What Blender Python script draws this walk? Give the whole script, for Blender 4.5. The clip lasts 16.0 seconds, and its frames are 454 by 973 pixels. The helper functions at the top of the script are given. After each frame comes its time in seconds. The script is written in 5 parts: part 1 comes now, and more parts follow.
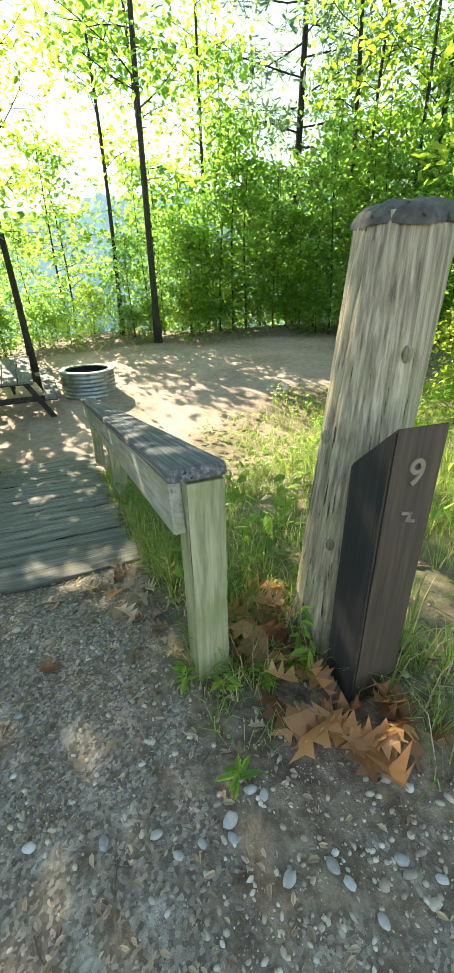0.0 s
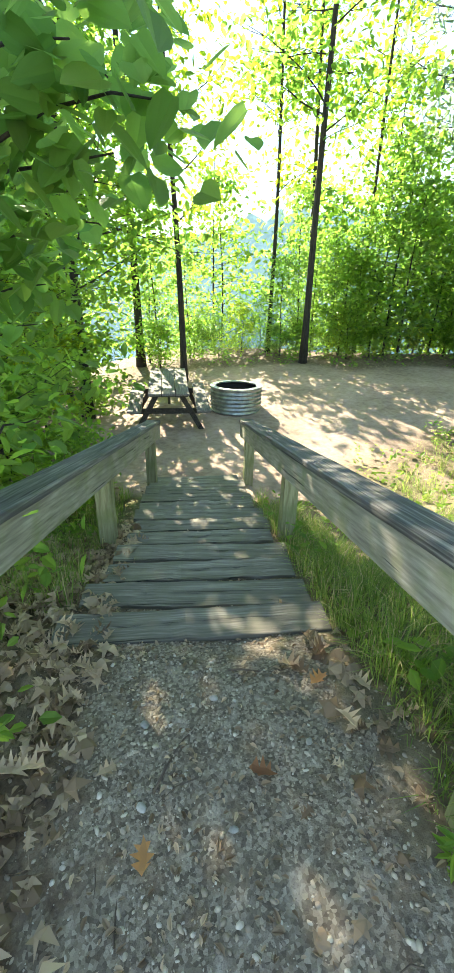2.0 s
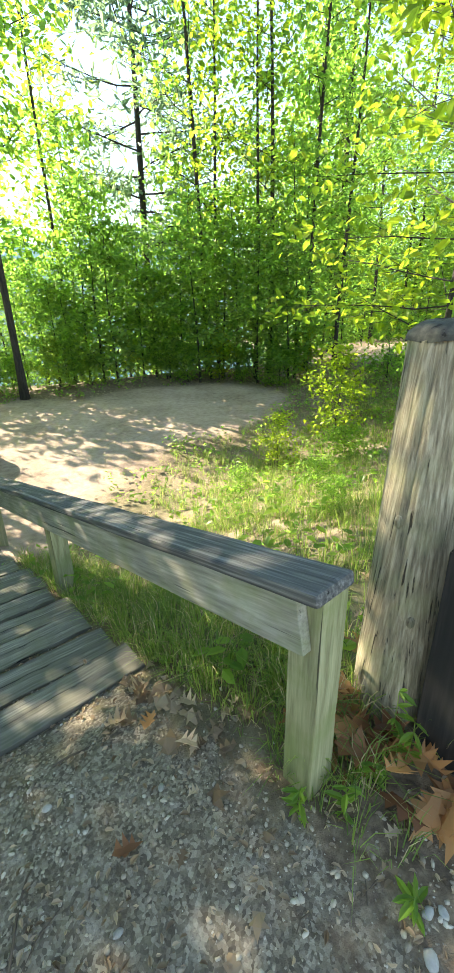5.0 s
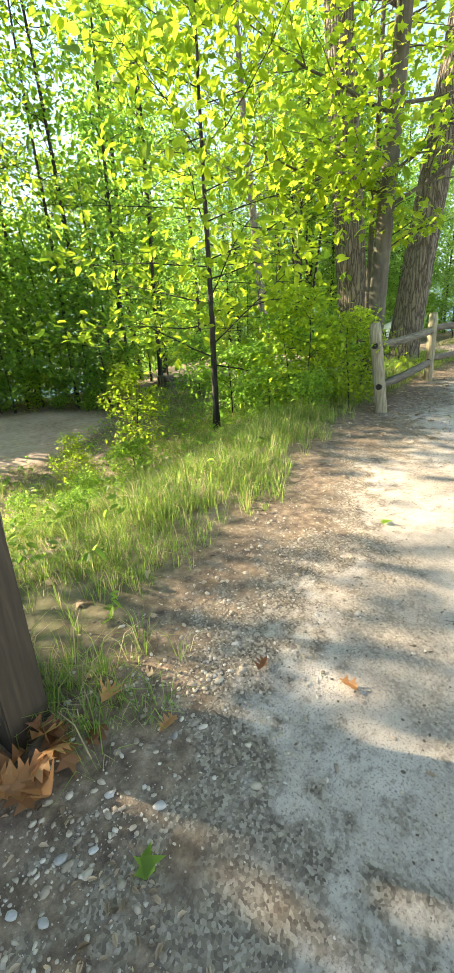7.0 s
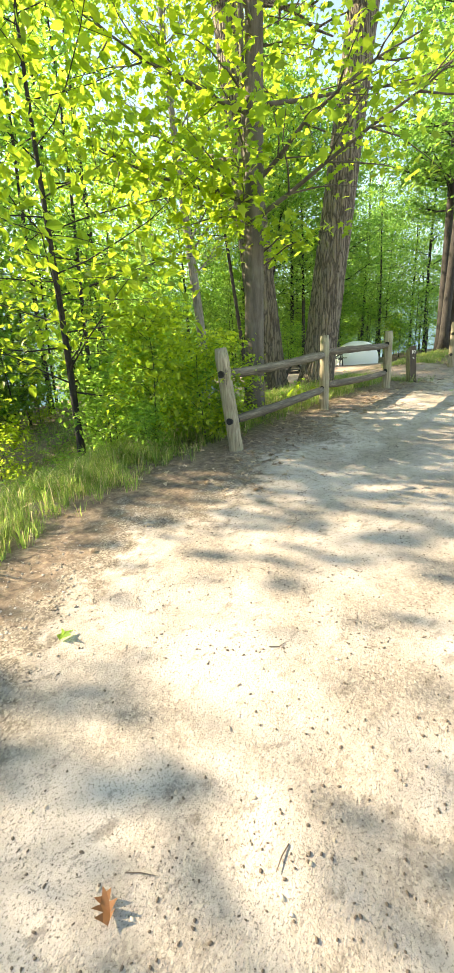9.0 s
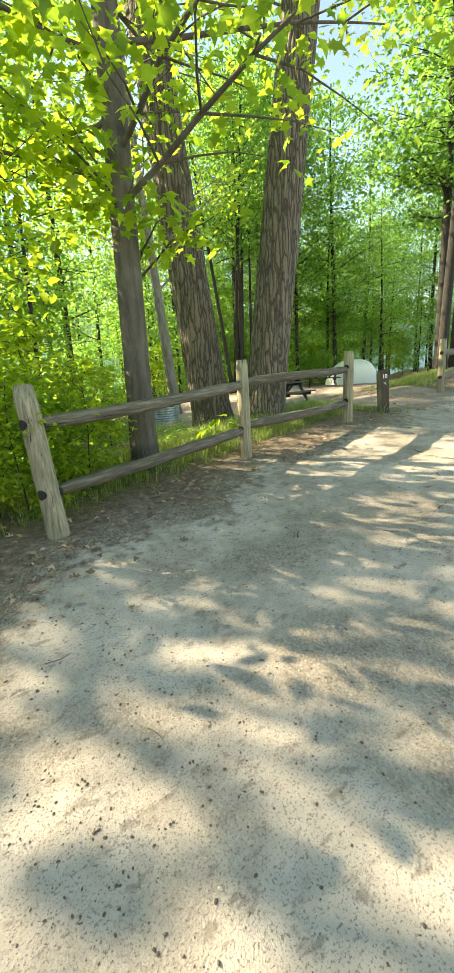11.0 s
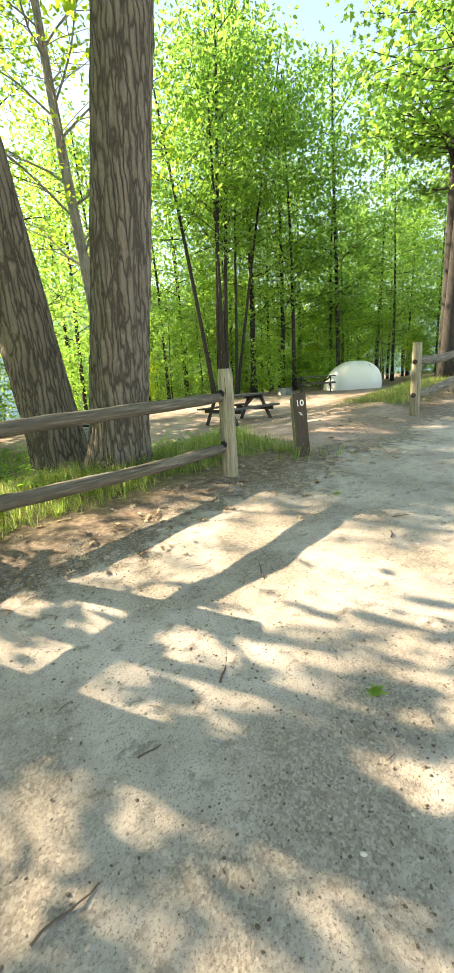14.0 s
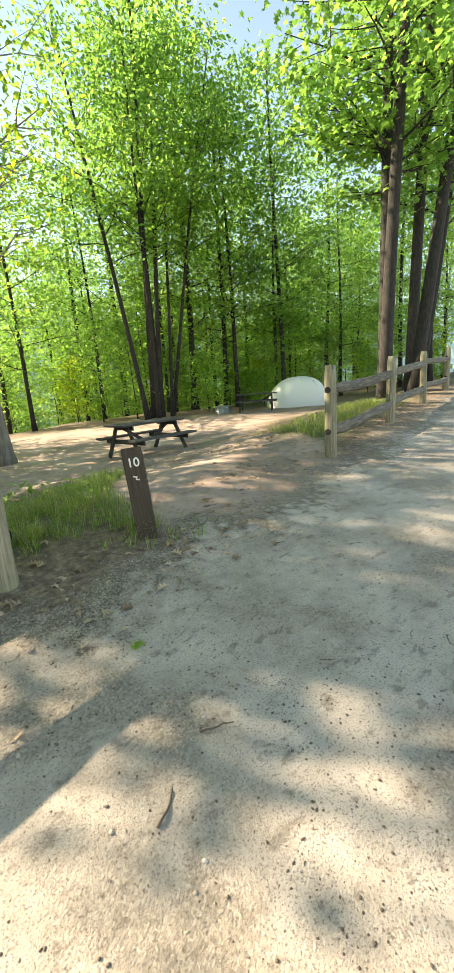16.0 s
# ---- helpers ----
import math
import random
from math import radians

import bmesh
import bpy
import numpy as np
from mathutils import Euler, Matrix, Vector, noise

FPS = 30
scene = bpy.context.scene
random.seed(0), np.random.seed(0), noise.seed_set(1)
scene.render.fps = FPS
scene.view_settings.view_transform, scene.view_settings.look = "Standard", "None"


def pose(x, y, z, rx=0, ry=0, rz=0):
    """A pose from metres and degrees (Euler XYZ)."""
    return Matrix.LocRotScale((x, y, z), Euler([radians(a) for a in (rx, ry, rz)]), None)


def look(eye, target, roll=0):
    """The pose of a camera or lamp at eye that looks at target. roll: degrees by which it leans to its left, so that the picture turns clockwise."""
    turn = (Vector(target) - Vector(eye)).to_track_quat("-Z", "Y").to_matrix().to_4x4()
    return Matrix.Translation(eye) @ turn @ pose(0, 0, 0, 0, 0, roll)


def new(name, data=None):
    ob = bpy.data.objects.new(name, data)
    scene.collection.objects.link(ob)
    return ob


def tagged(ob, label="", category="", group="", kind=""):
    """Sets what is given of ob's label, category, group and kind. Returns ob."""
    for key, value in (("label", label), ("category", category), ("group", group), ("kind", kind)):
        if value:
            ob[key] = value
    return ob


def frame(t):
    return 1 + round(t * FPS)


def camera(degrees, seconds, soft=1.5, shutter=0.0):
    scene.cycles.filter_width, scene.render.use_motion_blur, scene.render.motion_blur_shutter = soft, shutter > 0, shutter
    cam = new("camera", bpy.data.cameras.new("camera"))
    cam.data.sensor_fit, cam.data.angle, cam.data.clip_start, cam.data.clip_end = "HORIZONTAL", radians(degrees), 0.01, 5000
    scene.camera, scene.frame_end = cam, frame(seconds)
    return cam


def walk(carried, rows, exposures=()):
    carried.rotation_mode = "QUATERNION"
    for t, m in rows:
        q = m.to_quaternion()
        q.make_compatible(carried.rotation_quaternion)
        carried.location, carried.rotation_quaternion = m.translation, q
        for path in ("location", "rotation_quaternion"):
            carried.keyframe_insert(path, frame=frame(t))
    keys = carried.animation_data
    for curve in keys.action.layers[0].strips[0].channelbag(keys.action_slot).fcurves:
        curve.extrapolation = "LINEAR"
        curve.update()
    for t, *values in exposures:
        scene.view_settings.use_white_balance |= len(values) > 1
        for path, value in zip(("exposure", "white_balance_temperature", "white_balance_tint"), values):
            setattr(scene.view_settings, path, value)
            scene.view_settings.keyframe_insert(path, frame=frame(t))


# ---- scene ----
cam = camera(57.1, 16.0)
EXPOSURES = ((0, 2.2, 8200, 4), (3, 2.4, 8000, 4), (5.5, 2.25, 8300, 5), (6.5, 2.3, 8600, 8), (7.5, 2.0, 8900, 9), (8.5, 2.15, 8900, 10), (11, 2.0, 9200, 3), (13, 2.05, 9600, 7), (14, 2.2, 9200, 10), (15, 1.95, 9000, 10), (16, 1.9, 8800, 10))
PATH = [
    (0, (0.171, -1.184, 1.308), (-0.04, 0.596, 0.42), -1.1),
    (0.5, (0.013, -1.202, 1.32), (-0.292, 0.579, 0.464), 0.0),
    (1, (-0.171, -1.1, 1.333), (-0.619, 0.657, 0.489), -0.1),
    (1.5, (-0.342, -0.998, 1.35), (-0.933, 0.719, 0.512), 0.2),
    (2, (-0.464, -0.985, 1.394), (-1.158, 0.699, 0.566), 1.2),
    (2.5, (-0.576, -0.945, 1.427), (-1.293, 0.736, 0.615), 1.6),
    (3, (-0.68, -0.911, 1.482), (-1.276, 0.821, 0.678), 1.5),
    (5.5, (-0.367, -1.063, 1.492), (0.225, 0.715, 0.794), -2.8),
    (6, (-0.1, -1.361, 1.418), (0.62, 0.382, 0.753), -4.4),
    (6.5, (0.18, -1.511, 1.366), (1.047, 0.169, 0.712), -4.3),
    (7, (0.609, -1.601, 1.377), (1.57, 0.028, 0.727), -3.7),
    (7.5, (1.101, -1.737, 1.3), (2.136, -0.148, 0.666), -3.4),
    (8, (1.6, -1.855, 1.332), (2.666, -0.288, 0.694), -2.8),
    (8.5, (2.204, -1.876, 1.357), (3.25, -0.286, 0.742), -3.0),
    (11, (5.267, -1.091, 1.483), (6.246, 0.577, 0.974), -3.5),
    (11.5, (5.889, -0.98, 1.496), (6.845, 0.699, 0.979), -3.4),
    (12, (6.478, -0.831, 1.521), (7.402, 0.86, 0.984), -3.5),
    (12.5, (7.083, -0.633, 1.575), (7.966, 1.079, 1.036), -3.7),
    (13, (7.695, -0.479, 1.617), (8.553, 1.253, 1.102), -3.8),
    (13.5, (8.266, -0.251, 1.63), (9.12, 1.486, 1.124), -4.1),
    (14, (8.799, -0.006, 1.696), (9.653, 1.729, 1.185), -3.8),
    (14.5, (9.341, 0.219, 1.777), (10.191, 1.956, 1.266), -3.7),
    (15, (9.827, 0.501, 1.821), (10.69, 2.231, 1.307), -3.3),
    (15.5, (10.395, 0.751, 1.828), (11.291, 2.468, 1.329), -3.7),
    (16, (10.895, 0.985, 1.888), (11.895, 2.65, 1.413), -3.9),
]
walk(cam, [(t, look(e, g, r)) for t, e, g, r in PATH], EXPOSURES)

# ---- light ----
SUN_AZ, SUN_EL = math.atan2(-0.66, 0.75), radians(30)      # from the lake side
sun_dir = Vector((math.sin(SUN_AZ) * math.cos(SUN_EL), math.cos(SUN_AZ) * math.cos(SUN_EL), math.sin(SUN_EL)))
sun_data = bpy.data.lights.new("sun", "SUN")
sun_data.energy, sun_data.angle, sun_data.color = 5.0, radians(0.45), (1.0, 0.94, 0.86)
sun = new("sun", sun_data)
sun.matrix_world = look(sun_dir * 80, (0, 0, 0))
world = bpy.data.worlds.new("sky")
scene.world = world
world.use_nodes = True
wn = world.node_tree.nodes
sky = wn.new("ShaderNodeTexSky")
sky.sky_type, sky.sun_disc = "NISHITA", False
sky.sun_elevation, sky.sun_rotation = SUN_EL, SUN_AZ
sky.air_density, sky.dust_density = 0.85, 0.0
world.node_tree.links.new(sky.outputs[0], wn["Background"].inputs[0])
wn["Background"].inputs[1].default_value = 0.14


# ---- materials ----
class Mat:
    """A small helper round a node material."""

    def __init__(self, name, rough=0.8, metal=0.0):
        self.m = bpy.data.materials.new(name)
        self.m.use_nodes = True
        self.t = self.m.node_tree
        self.b = self.t.nodes["Principled BSDF"]
        self.b.inputs["Roughness"].default_value = rough
        self.b.inputs["Metallic"].default_value = metal
        self.co = None

    def node(self, kind, **values):
        n = self.t.nodes.new("ShaderNode" + kind)
        for k, v in values.items():
            n.inputs[k.replace("_", " ")].default_value = v
        return n

    def link(self, a, b):
        self.t.links.new(a, b)

    def coords(self, scale=(1, 1, 1), obj=True):
        tc = self.node("TexCoord")
        mp = self.node("Mapping")
        mp.inputs["Scale"].default_value = scale
        self.link(tc.outputs["Object" if obj else "Generated"], mp.inputs[0])
        return mp.outputs[0]

    def noise(self, scale, detail=4.0, co=None, rough=0.6):
        n = self.node("TexNoise", Scale=scale, Detail=detail, Roughness=rough)
        self.link(co if co else self.coords(), n.inputs["Vector"])
        return n.outputs["Fac"]

    def ramp(self, fac, stops):
        r = self.node("ValToRGB")
        e = r.color_ramp.elements
        while len(e) < len(stops):
            e.new(0.5)
        for el, (p, c) in zip(e, stops):
            el.position, el.color = p, (*c, 1)
        self.link(fac, r.inputs[0])
        return r.outputs[0]

    def mix(self, fac, a, b, how="MIX"):
        n = self.node("Mix")
        n.data_type, n.blend_type = "RGBA", how
        for v, i in ((fac, 0), (a, 6), (b, 7)):
            if isinstance(v, (int, float)):
                n.inputs[i].default_value = v
            elif isinstance(v, tuple):
                n.inputs[i].default_value = (*v, 1)
            else:
                self.link(v, n.inputs[i])
        return n.outputs[2]

    def bump(self, height, dist, strength=1.0):
        n = self.node("Bump", Strength=strength, Distance=dist)
        self.link(height, n.inputs["Height"])
        self.link(n.outputs[0], self.b.inputs["Normal"])

    def base(self, col):
        if isinstance(col, tuple):
            self.b.inputs["Base Color"].default_value = (*col, 1)
        else:
            self.link(col, self.b.inputs["Base Color"])
        return self


def wood(name, dark, mid, light, grain=(60, 60, 3), rough=0.85, moss=None, depth=0.004):
    """Weathered timber: grain stretched along local z, blotches, optional green film."""
    m = Mat(name, rough)
    fine = m.noise(1.0, 6, m.coords(grain))
    blot = m.noise(2.2, 3, m.coords((1, 1, 0.6)))
    col = m.ramp(fine, ((0.28, dark), (0.5, mid), (0.72, light)))
    col = m.mix(m.ramp(blot, ((0.35, (0.0, 0.0, 0.0)), (0.7, (0.55, 0.55, 0.55)))), col, tuple(c * 0.62 for c in mid))
    if moss:
        green = m.noise(5.0, 4)
        col = m.mix(m.ramp(green, ((0.48, (0, 0, 0)), (0.68, (0.6, 0.6, 0.6)))), col, moss)
    crack = m.noise(1.0, 3, m.coords(tuple(g * (1.0 if g > 10 else 0.30) for g in grain)), 0.5)
    col = m.mix(m.ramp(crack, ((0.315, (0.9, 0.9, 0.9)), (0.350, (0.0, 0.0, 0.0)))), col, tuple(c * 0.28 for c in dark))
    rnd = m.node("ObjectInfo").outputs["Random"]
    hsv = m.node("HueSaturation")
    mr = m.node("MapRange", To_Min=0.82, To_Max=1.15)
    m.link(rnd, mr.inputs[0])
    m.link(mr.outputs[0], hsv.inputs["Value"])
    m.link(col, hsv.inputs["Color"])
    m.base(hsv.outputs[0])
    both = m.mix(0.6, fine, m.ramp(crack, ((0.31, (0, 0, 0)), (0.36, (1, 1, 1)))))
    m.bump(both, depth, 0.9)
    return m.m


def leaf_mat(name, dark, light, trans=0.55, gloss=0.42, single=False, glow=2.2):
    m = Mat(name, gloss)
    r = m.node("ObjectInfo").outputs["Random"] if single else m.node("NewGeometry").outputs["Random Per Island"]
    col = m.ramp(r, ((0.0, dark), (0.55, tuple((a + b) / 2 for a, b in zip(dark, light))), (1.0, light)))
    m.base(col)
    m.b.inputs["Specular IOR Level"].default_value = 0.42
    tr = m.node("BsdfTranslucent")
    hs = m.node("HueSaturation", Hue=0.492, Saturation=1.0, Value=glow)
    m.link(col, hs.inputs["Color"])
    m.link(hs.outputs[0], tr.inputs["Color"])
    mx = m.node("MixShader", Fac=trans)
    m.link(m.b.outputs[0], mx.inputs[1])
    m.link(tr.outputs[0], mx.inputs[2])
    m.link(mx.outputs[0], m.t.nodes["Material Output"].inputs["Surface"])
    return m.m


def plated_bark(name, dark, mid, light):
    """Old bark in long interlaced ridges with deep dark furrows between them."""
    m = Mat(name, 0.95)
    warp = m.node("TexNoise", Scale=5.0, Detail=3.0)
    m.link(m.coords((1, 1, 0.5)), warp.inputs["Vector"])
    add = m.node("VectorMath")
    add.operation = "MULTIPLY_ADD"
    m.link(warp.outputs["Color"], add.inputs[0])
    add.inputs[1].default_value = (1.6, 1.6, 1.6)
    m.link(m.coords((16, 16, 1.5)), add.inputs[2])
    vor = m.node("TexVoronoi", Scale=1.0)
    vor.feature = "DISTANCE_TO_EDGE"
    m.link(add.outputs[0], vor.inputs["Vector"])
    fine = m.noise(1.0, 6, m.coords((90, 90, 22)), 0.65)
    col = m.mix(m.ramp(fine, ((0.3, (0, 0, 0)), (0.7, (1, 1, 1)))), mid, light)
    col = m.mix(m.ramp(m.noise(1.3, 4), ((0.45, (0, 0, 0)), (0.7, (0.5, 0.5, 0.5)))), col, mid)
    col = m.mix(m.ramp(vor.outputs["Distance"], ((0.02, (0.85, 0.85, 0.85)), (0.17, (0, 0, 0)))), col, dark)
    m.base(col)
    h = m.mix(0.3, m.ramp(vor.outputs["Distance"], ((0.0, (0, 0, 0)), (0.30, (1, 1, 1)))), fine)
    m.bump(h, 0.05, 1.0)
    return m.m


def bark(name, dark, light, scale=1.0, depth=0.03, lichen=(0.22, 0.24, 0.18)):
    m = Mat(name, 0.95)
    co = m.coords((24 * scale, 24 * scale, 3.6 * scale))
    big = m.noise(1.0, 5, co, 0.55)
    fine = m.noise(7.0, 4, co, 0.6)
    col = m.ramp(big, ((0.40, dark), (0.50, tuple((a + c) / 2 for a, c in zip(dark, light))), (0.60, light)))
    col = m.mix(0.4, col, m.ramp(fine, ((0.3, dark), (0.7, light))))
    lich = m.noise(1.6, 3)
    col = m.mix(m.ramp(lich, ((0.55, (0, 0, 0)), (0.75, (0.35, 0.35, 0.35)))), col, lichen)
    m.base(col)
    h = m.node("Math")
    h.operation = "ADD"
    m.link(big, h.inputs[0])
    m.link(fine, h.inputs[1])
    m.bump(h.outputs[0], depth, 0.9)
    return m.m


def ground_mat():
    """Sand, gravel, leaf litter and green ground, by the cover attribute."""
    m = Mat("earth", 0.95)
    at = m.node("Attribute")
    at.attribute_name = "cover"
    sep = m.node("SeparateColor")
    m.link(at.outputs["Color"], sep.inputs[0])
    road, green, sand = sep.outputs
    co = m.coords()
    n1, n2, n3 = m.noise(0.9, 5, co), m.noise(9, 5, co), m.noise(70, 3, co)
    vor = m.node("TexVoronoi", Scale=95.0)
    m.link(co, vor.inputs["Vector"])
    pebb = m.ramp(vor.outputs["Color"], ((0.2, (0.085, 0.068, 0.05)), (0.5, (0.21, 0.172, 0.13)), (0.85, (0.44, 0.38, 0.30))))
    sandc = m.ramp(n1, ((0.3, (0.44, 0.375, 0.315)), (0.7, (0.58, 0.505, 0.435))))
    sandc = m.mix(0.35, sandc, m.ramp(n2, ((0.3, (0.26, 0.225, 0.185)), (0.7, (0.55, 0.49, 0.42)))))
    specks = m.ramp(m.noise(120, 4, co, 0.65), ((0.37, (0.85, 0.85, 0.85)), (0.46, (0, 0, 0))))
    roadc = m.mix(specks, sandc, (0.15, 0.13, 0.11))
    scuffs = m.ramp(m.noise(7.5, 6, m.coords((1, 1.7, 1)), 0.7), ((0.36, (0.6, 0.6, 0.6)), (0.44, (0, 0, 0))))
    roadc = m.mix(scuffs, roadc, (0.13, 0.11, 0.09))
    gravel = m.mix(0.35, pebb, m.ramp(n2, ((0.3, (0.085, 0.064, 0.046)), (0.7, (0.24, 0.19, 0.14)))))
    patch = m.ramp(m.noise(1.3, 4, co), ((0.42, (0, 0, 0)), (0.60, (1, 1, 1))))
    roadc = m.mix(m.mix(0.35, patch, (0.0, 0.0, 0.0)), roadc, gravel)
    litter = m.ramp(m.noise(14, 6, co, 0.7), ((0.3, (0.06, 0.04, 0.028)), (0.5, (0.17, 0.12, 0.08)), (0.72, (0.36, 0.27, 0.19))))
    clay = m.ramp(m.mix(0.5, n2, n1), ((0.36, (0.24, 0.166, 0.13)), (0.62, (0.47, 0.355, 0.295))))
    grass = m.ramp(m.noise(22, 5, co), ((0.3, (0.05, 0.06, 0.02)), (0.7, (0.15, 0.17, 0.055))))
    col = m.mix(green, litter, grass)
    col = m.mix(sand, col, clay)
    edge = m.node("Math")
    edge.operation = "ADD"
    m.link(road, edge.inputs[0])
    mr = m.node("MapRange", From_Min=0.3, From_Max=0.7, To_Min=-0.28, To_Max=0.28)
    m.link(n2, mr.inputs[0])
    m.link(mr.outputs[0], edge.inputs[1])
    col2 = m.mix(m.ramp(edge.outputs[0], ((0.15, (0, 0, 0)), (0.40, (1, 1, 1)))), col, gravel)
    col3 = m.mix(m.ramp(edge.outputs[0], ((0.52, (0, 0, 0)), (0.80, (1, 1, 1)))), col2, roadc)
    m.base(col3)
    h = m.mix(0.5, m.noise(110, 4, co, 0.7), m.noise(26, 6, co, 0.75))
    m.bump(h, 0.022, 0.75)
    return m.m


EARTH = ground_mat()
GREY_WOOD = wood("grey_wood", (0.018, 0.019, 0.021), (0.105, 0.108, 0.11), (0.32, 0.32, 0.315), (75, 2.2, 75), depth=0.007)
BOARD = wood("board_wood", (0.12, 0.115, 0.09), (0.27, 0.26, 0.22), (0.42, 0.41, 0.35), (60, 4, 60), moss=(0.16, 0.19, 0.08))
POST_WOOD = wood("post_wood", (0.12, 0.115, 0.06), (0.27, 0.27, 0.15), (0.42, 0.41, 0.26), (60, 60, 4), moss=(0.15, 0.19, 0.06))
TREAD = wood("tread_wood", (0.045, 0.041, 0.033), (0.18, 0.168, 0.14), (0.38, 0.36, 0.31), (1.6, 55, 55), moss=(0.15, 0.145, 0.105), depth=0.008)
LOG = wood("log_wood", (0.04, 0.031, 0.02), (0.21, 0.18, 0.125), (0.43, 0.385, 0.29), (75, 75, 1.5), moss=(0.2, 0.21, 0.11), depth=0.008)
END_GRAIN = wood("end_grain", (0.02, 0.02, 0.017), (0.06, 0.06, 0.05), (0.12, 0.12, 0.09), (40, 40, 40))
BROWN = wood("brown_paint", (0.022, 0.015, 0.009), (0.050, 0.034, 0.021), (0.085, 0.06, 0.038), (50, 50, 3), 0.7, depth=0.003)
NEAR_BLACK = wood("near_black_wood", (0.004, 0.004, 0.004), (0.010, 0.0095, 0.010), (0.030, 0.026, 0.027), (50, 50, 3), 0.85, depth=0.003)
PALE = Mat("pale_wood", 0.8).base((0.17, 0.14, 0.10)).m
WHITE = Mat("white_paint", 0.6).base((0.75, 0.73, 0.65)).m
SLOT_SHADE = Mat("slot_shade", 0.9).base((0.012, 0.011, 0.01)).m
FENCE_POST = wood("fence_post_wood", (0.07, 0.058, 0.038), (0.22, 0.19, 0.125), (0.38, 0.34, 0.25), (50, 50, 3), moss=(0.2, 0.22, 0.13), depth=0.006)
FENCE_RAIL = wood("fence_rail_wood", (0.03, 0.025, 0.018), (0.115, 0.098, 0.07), (0.27, 0.245, 0.19), (3, 45, 45), depth=0.012)
TABLE_WOOD = wood("table_wood", (0.022, 0.02, 0.018), (0.075, 0.07, 0.064), (0.16, 0.15, 0.14), (50, 3, 50))
TABLE_GREY = wood("grey_table_wood", (0.05, 0.048, 0.045), (0.16, 0.155, 0.145), (0.30, 0.29, 0.27), (50, 3, 50))
TABLE_DARK = wood("table_frame_wood", (0.015, 0.013, 0.011), (0.045, 0.04, 0.034), (0.09, 0.08, 0.07), (30, 30, 30))


def steel():
    m = Mat("galvanised_steel", 0.45, 0.85)
    n = m.noise(6, 5)
    m.base(m.ramp(n, ((0.35, (0.20, 0.23, 0.23)), (0.62, (0.40, 0.44, 0.44)))))
    m.bump(n, 0.003, 0.4)
    return m.m


STEEL = steel()
SOOT = Mat("soot", 0.95).base((0.02, 0.018, 0.016)).m
BARK_BIG = plated_bark("furrowed_bark", (0.040, 0.032, 0.024), (0.15, 0.125, 0.095), (0.24, 0.205, 0.16))
BARK_SMOOTH = bark("smooth_bark", (0.055, 0.047, 0.036), (0.125, 0.11, 0.088), 0.6, 0.008)
BARK_PALE = bark("pale_bark", (0.10, 0.09, 0.075), (0.25, 0.23, 0.195), 0.7, 0.008)
BARK_THIN = bark("thin_bark", (0.012, 0.010, 0.009), (0.045, 0.040, 0.034), 1.3, 0.01, (0.05, 0.055, 0.04))
LEAF = leaf_mat("leaf_green", (0.065, 0.15, 0.028), (0.165, 0.28, 0.045), 0.66, glow=2.7)
LEAF_DEEP = leaf_mat("leaf_deep_green", (0.055, 0.13, 0.028), (0.13, 0.235, 0.042), 0.64, glow=2.8)
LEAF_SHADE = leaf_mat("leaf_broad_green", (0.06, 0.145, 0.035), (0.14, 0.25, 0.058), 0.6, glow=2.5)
LEAF_GOLD = leaf_mat("leaf_yellow_green", (0.105, 0.19, 0.02), (0.26, 0.345, 0.032), 0.64)
NEEDLE = leaf_mat("pine_needle", (0.07, 0.125, 0.07), (0.15, 0.22, 0.12), 0.5, 0.5, glow=2.6)
GRASS = leaf_mat("grass_blade", (0.07, 0.14, 0.03), (0.22, 0.30, 0.07), 0.5, 0.5)
DRY_GRASS = leaf_mat("dry_grass", (0.28, 0.23, 0.12), (0.50, 0.43, 0.25), 0.3, 0.7)
DEAD_LEAF = leaf_mat("dead_leaf", (0.13, 0.05, 0.02), (0.48, 0.25, 0.10), 0.25, 0.6, True)
PALE_LEAF = leaf_mat("pale_dead_leaf", (0.13, 0.085, 0.05), (0.48, 0.37, 0.255), 0.15, 0.75)


def stone_mat():
    m = Mat("pebble", 0.75)
    r = m.node("NewGeometry").outputs["Random Per Island"]
    m.base(m.mix(0.3, m.ramp(r, ((0.0, (0.14, 0.10, 0.066)), (0.4, (0.30, 0.238, 0.17)), (0.8, (0.46, 0.39, 0.295)), (1.0, (0.60, 0.55, 0.48)))),
                 m.ramp(m.noise(40, 4), ((0.3, (0.15, 0.13, 0.11)), (0.7, (0.55, 0.49, 0.41))))))
    return m.m


STONE = stone_mat()
TWIG = Mat("twig", 0.9).base((0.10, 0.075, 0.055)).m
TENT = Mat("tent_cloth", 0.7).base((0.78, 0.77, 0.72)).m
TENT_DARK = Mat("tent_panel", 0.7).base((0.30, 0.31, 0.29)).m


def water_mat():
    m = Mat("lake_water", 0.08)
    m.base((0.03, 0.08, 0.11))
    m.bump(m.noise(1.5, 4), 0.08, 0.5)
    return m.m


